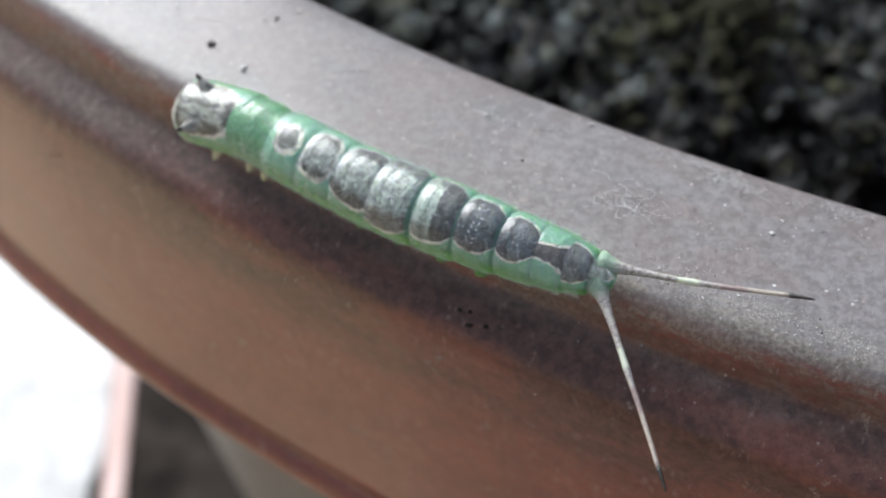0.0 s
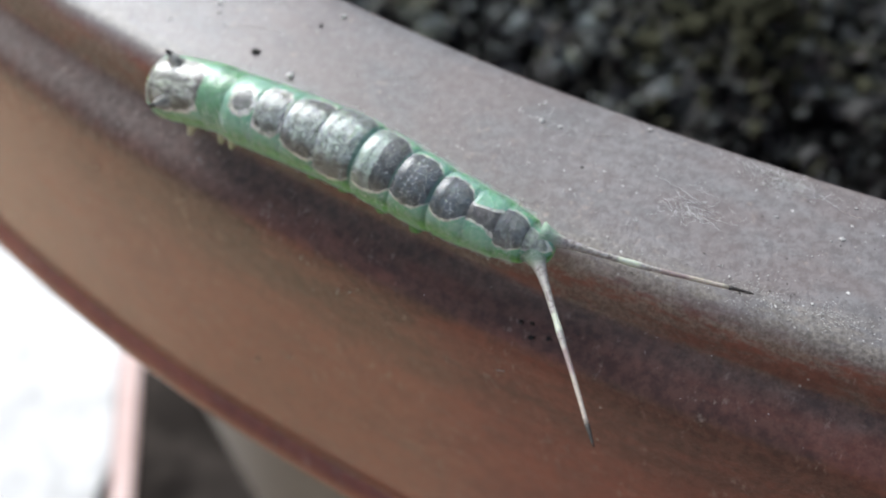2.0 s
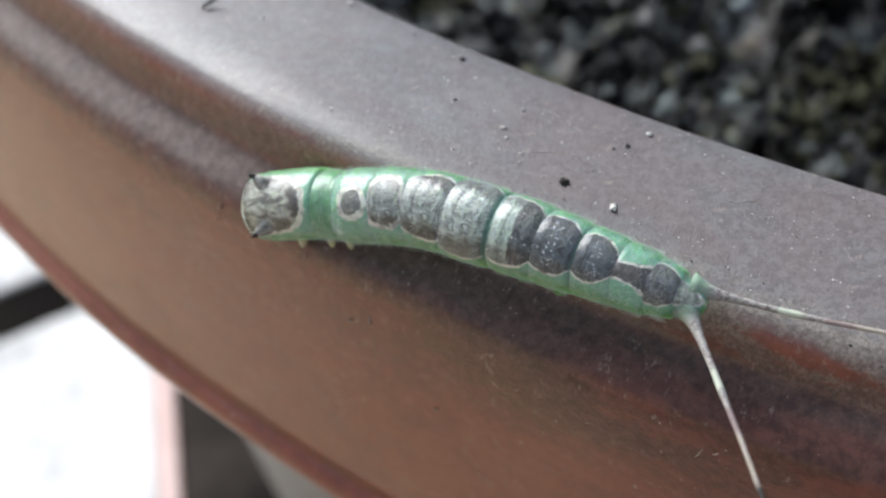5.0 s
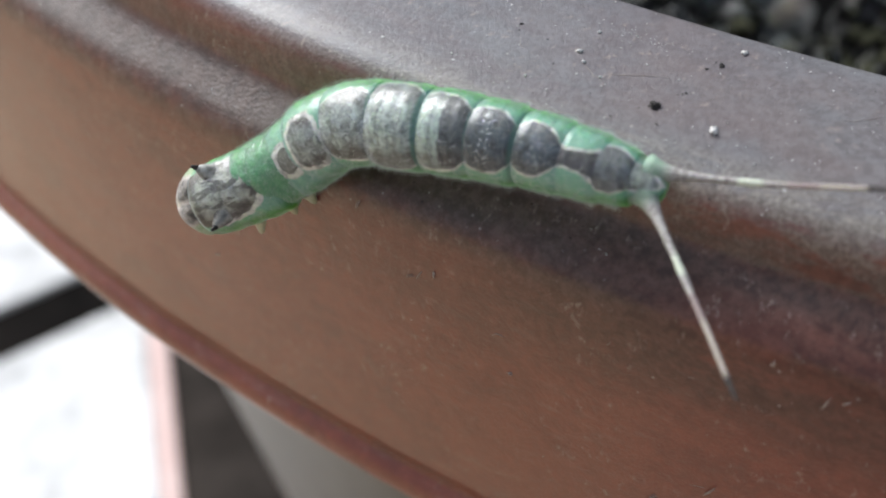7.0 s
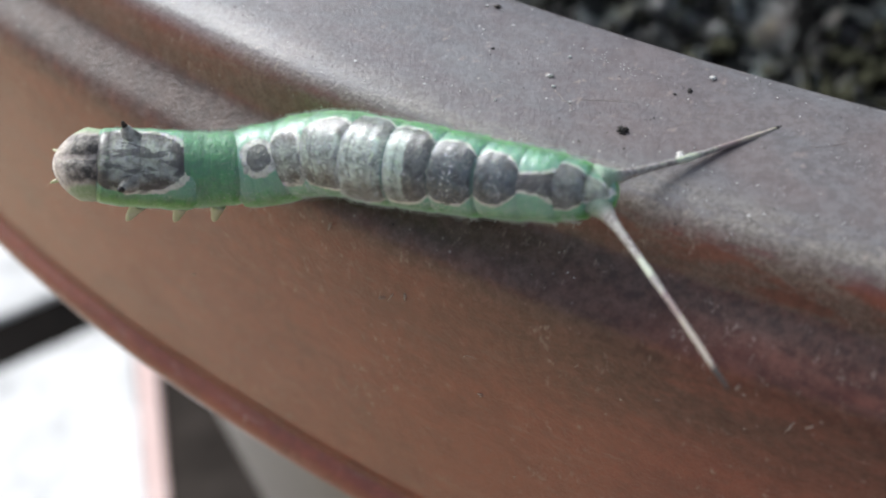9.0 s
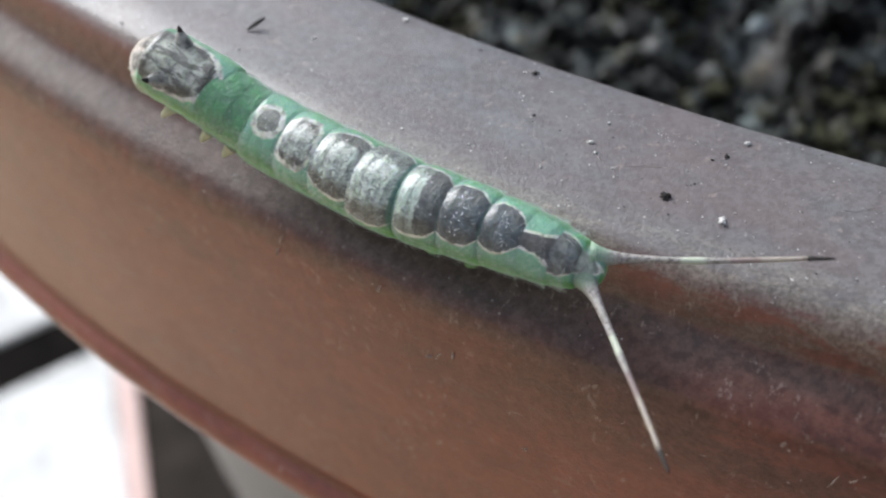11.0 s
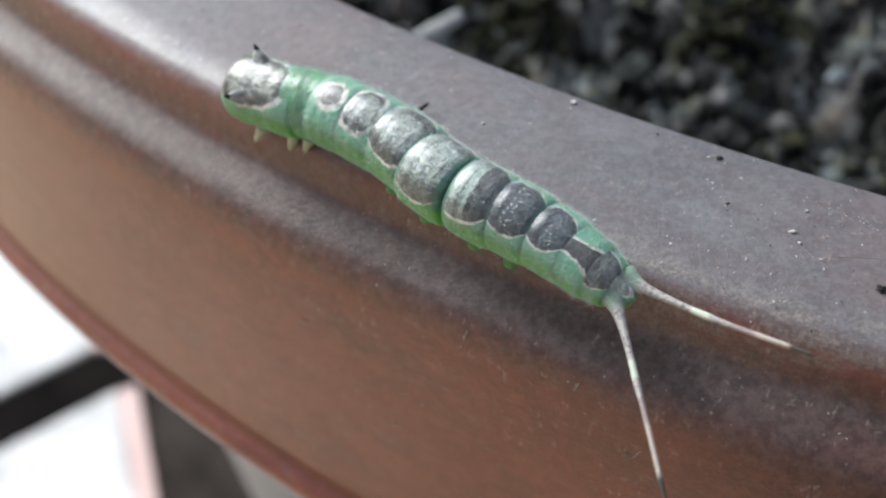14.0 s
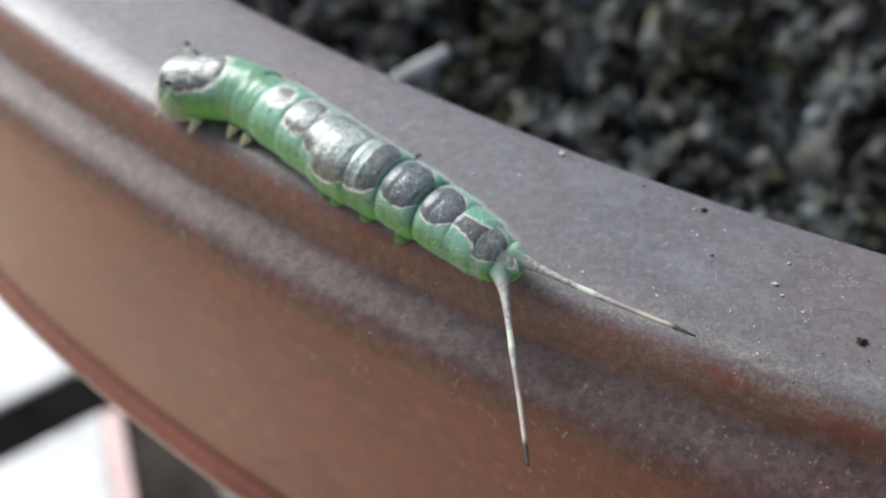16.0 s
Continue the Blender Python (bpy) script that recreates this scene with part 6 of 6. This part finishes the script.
    walk(BODY["a10"], [
        (0.0, pose(0.00685, -0.00279, 0.00015, -39.8, 1.1, 158.9)),
        (0.5, pose(0.00629, -0.00275, 0.00007, -38.2, -1.1, 155.2)),
        (1.0, pose(0.00725, -0.00347, -0.00013, -37.8, -2.2, 154.3)),
        (1.5, pose(0.00617, -0.00310, -0.00017, -37.6, -1.8, 153.5)),
        (2.0, pose(0.00691, -0.00381, -0.00031, -37.7, -1.7, 152.9)),
        (2.5, pose(0.00577, -0.00313, -0.00019, -37.0, -2.0, 152.2)),
        (3.0, pose(0.00684, -0.00383, -0.00023, -36.7, -2.6, 150.7)),
        (3.5, pose(0.00552, -0.00315, -0.00015, -36.5, -2.6, 149.2)),
        (4.0, pose(0.00671, -0.00385, -0.00005, -38.0, -0.8, 150.5)),
        (4.7, pose(0.00653, -0.00376, 0.00006, -40.1, -0.2, 150.3)),
        (5.2, pose(0.00640, -0.00369, 0.00013, -41.6, 0.3, 150.1)),
        (5.8, pose(0.00624, -0.00362, 0.00021, -43.4, 0.8, 149.9)),
        (6.5, pose(0.00605, -0.00354, 0.00030, -45.5, 1.4, 149.6)),
        (7.0, pose(0.00687, -0.00390, 0.00045, -45.4, 1.3, 149.1)),
        (7.5, pose(0.00693, -0.00343, 0.00100, -49.7, 8.0, 155.6)),
        (7.8, pose(0.00667, -0.00329, 0.00098, -49.7, 7.9, 155.4)),
        (8.0, pose(0.00676, -0.00336, 0.00099, -49.7, 7.9, 155.4)),
        (8.2, pose(0.00684, -0.00339, 0.00099, -49.7, 7.9, 155.5)),
        (8.5, pose(0.00655, -0.00321, 0.00096, -49.6, 7.9, 155.5)),
        (9.0, pose(0.00647, -0.00312, 0.00102, -49.7, 8.3, 155.8)),
        (9.5, pose(0.00626, -0.00296, 0.00100, -50.3, 9.4, 157.7)),
        (10.2, pose(0.00612, -0.00335, 0.00047, -47.0, 3.6, 153.2)),
        (11.1, pose(0.00582, -0.00386, -0.00017, -42.0, -3.4, 146.9)),
        (12.0, pose(0.00539, -0.00435, -0.00072, -36.3, -9.8, 139.9)),
        (12.5, pose(0.00518, -0.00476, -0.00100, -35.1, -10.9, 136.7)),
        (13.0, pose(0.00502, -0.00467, -0.00084, -35.1, -8.7, 136.0)),
        (13.5, pose(0.00470, -0.00511, -0.00117, -30.7, -11.9, 130.7)),
        (14.0, pose(0.00491, -0.00485, -0.00087, -31.6, -10.9, 133.2)),
        (14.5, pose(0.00478, -0.00429, -0.00036, -36.5, -3.7, 139.8)),
        (15.0, pose(0.00467, -0.00510, -0.00078, -31.8, -9.1, 130.5)),
        (15.5, pose(0.00483, -0.00472, -0.00035, -30.2, -3.9, 134.4)),
        (16.0, pose(0.00517, -0.00590, -0.00056, -25.9, -5.7, 129.6)),
    ])
    walk(BODY["fu"], [
        (0.0, pose(0.00755, -0.00276, 0.00060, -0.0, -13.7, -21.1)),
        (0.5, pose(0.00702, -0.00275, 0.00048, 0.0, 3.3, -6.6)),
        (1.0, pose(0.00798, -0.00349, 0.00027, 0.0, 4.7, -16.7)),
        (1.5, pose(0.00690, -0.00312, 0.00023, 0.0, 0.1, -18.3)),
        (2.0, pose(0.00763, -0.00384, 0.00010, 0.0, -0.2, -16.2)),
        (2.5, pose(0.00650, -0.00317, 0.00020, 0.0, -0.3, -19.5)),
        (3.0, pose(0.00758, -0.00388, 0.00016, -0.0, -1.0, -12.7)),
        (3.5, pose(0.00625, -0.00323, 0.00024, 0.0, -0.2, -22.4)),
        (4.0, pose(0.00743, -0.00391, 0.00037, 0.0, 1.1, -18.8)),
        (4.7, pose(0.00724, -0.00383, 0.00049, -0.2, -2.3, -21.7)),
        (5.2, pose(0.00710, -0.00378, 0.00058, -0.3, -4.7, -23.8)),
        (5.8, pose(0.00693, -0.00371, 0.00068, -0.2, -7.6, -26.3)),
        (6.5, pose(0.00673, -0.00365, 0.00078, 0.0, -11.0, -29.2)),
        (7.0, pose(0.00754, -0.00402, 0.00092, 0.0, -16.7, -33.3)),
        (7.5, pose(0.00754, -0.00347, 0.00156, -0.0, -27.0, -42.5)),
        (7.8, pose(0.00728, -0.00334, 0.00154, 0.0, -27.3, -32.5)),
        (8.0, pose(0.00737, -0.00341, 0.00155, 0.0, -27.8, -31.8)),
        (8.2, pose(0.00745, -0.00344, 0.00155, 0.0, -27.4, -36.6)),
        (8.5, pose(0.00716, -0.00326, 0.00152, 0.0, -26.6, -33.3)),
        (9.0, pose(0.00708, -0.00317, 0.00159, 0.0, 3.9, 28.7)),
        (9.5, pose(0.00686, -0.00298, 0.00158, -0.0, -0.9, 34.5)),
        (10.2, pose(0.00678, -0.00342, 0.00098, -1.8, -4.1, 12.8)),
        (11.1, pose(0.00654, -0.00400, 0.00024, -2.1, -9.0, -16.9)),
        (12.0, pose(0.00614, -0.00457, -0.00042, 0.0, -13.2, -45.6)),
        (12.5, pose(0.00592, -0.00501, -0.00072, -0.0, -9.2, -49.4)),
        (13.0, pose(0.00575, -0.00492, -0.00053, 0.0, -6.9, -52.6)),
        (13.5, pose(0.00543, -0.00542, -0.00093, 0.0, -7.6, -50.0)),
        (14.0, pose(0.00565, -0.00513, -0.00062, 0.0, -12.6, -53.3)),
        (14.5, pose(0.00549, -0.00448, 0.00002, -0.0, -14.4, -48.6)),
        (15.0, pose(0.00539, -0.00541, -0.00050, 0.0, -9.1, -56.1)),
        (15.5, pose(0.00556, -0.00495, -0.00001, -0.0, -6.8, -54.4)),
        (16.0, pose(0.00590, -0.00618, -0.00027, 0.0, -4.3, -45.9)),
    ])
    walk(BODY["fl"], [
        (0.0, pose(0.00729, -0.00348, -0.00004, -0.0, 13.5, -69.9)),
        (0.5, pose(0.00667, -0.00346, -0.00013, 0.0, 7.2, -76.0)),
        (1.0, pose(0.00762, -0.00419, -0.00035, 0.0, 7.9, -73.3)),
        (1.5, pose(0.00653, -0.00382, -0.00038, 0.0, 10.6, -74.9)),
        (2.0, pose(0.00726, -0.00453, -0.00051, 0.0, 7.8, -72.7)),
        (2.5, pose(0.00611, -0.00386, -0.00040, 0.0, 11.2, -72.3)),
        (3.0, pose(0.00716, -0.00457, -0.00044, 0.0, 5.6, -67.4)),
        (3.5, pose(0.00582, -0.00390, -0.00035, 0.0, 7.1, -77.8)),
        (4.0, pose(0.00704, -0.00459, -0.00025, 0.0, 5.9, -75.5)),
        (4.7, pose(0.00686, -0.00449, -0.00015, -0.0, 5.7, -77.2)),
        (5.2, pose(0.00674, -0.00442, -0.00009, -0.0, 5.6, -78.4)),
        (5.8, pose(0.00658, -0.00435, -0.00002, -0.0, 5.5, -79.8)),
        (6.5, pose(0.00639, -0.00426, 0.00006, 0.0, 5.3, -81.5)),
        (7.0, pose(0.00719, -0.00463, 0.00021, -0.0, 6.2, -78.3)),
        (7.5, pose(0.00737, -0.00411, 0.00081, -0.0, 10.7, -70.8)),
        (7.8, pose(0.00711, -0.00397, 0.00079, -0.0, 9.1, -68.1)),
        (8.0, pose(0.00720, -0.00404, 0.00080, 0.0, 8.7, -68.7)),
        (8.2, pose(0.00728, -0.00407, 0.00080, 0.0, 9.6, -69.6)),
        (8.5, pose(0.00699, -0.00389, 0.00077, 0.0, 9.6, -67.3)),
        (9.0, pose(0.00692, -0.00380, 0.00083, -0.0, 4.1, -69.1)),
        (9.5, pose(0.00673, -0.00362, 0.00082, 0.0, -0.7, -70.9)),
        (10.2, pose(0.00652, -0.00405, 0.00024, 0.2, 2.3, -74.5)),
        (11.1, pose(0.00610, -0.00460, -0.00043, 0.3, 6.2, -79.1)),
        (12.0, pose(0.00555, -0.00512, -0.00101, -0.0, 10.0, -83.8)),
        (12.5, pose(0.00528, -0.00554, -0.00128, 0.0, 0.7, -88.9)),
        (13.0, pose(0.00512, -0.00545, -0.00110, 0.0, -0.5, -93.7)),
        (13.5, pose(0.00471, -0.00590, -0.00143, 0.0, 1.3, -90.5)),
        (14.0, pose(0.00497, -0.00564, -0.00113, -0.0, 8.9, -87.8)),
        (14.5, pose(0.00495, -0.00507, -0.00058, 0.0, 6.4, -89.1)),
        (15.0, pose(0.00469, -0.00590, -0.00102, 0.0, 4.3, -93.6)),
        (15.5, pose(0.00492, -0.00553, -0.00051, 0.0, 14.2, -92.9)),
        (16.0, pose(0.00518, -0.00672, -0.00071, 0.0, 12.2, -89.8)),
    ])


motions()
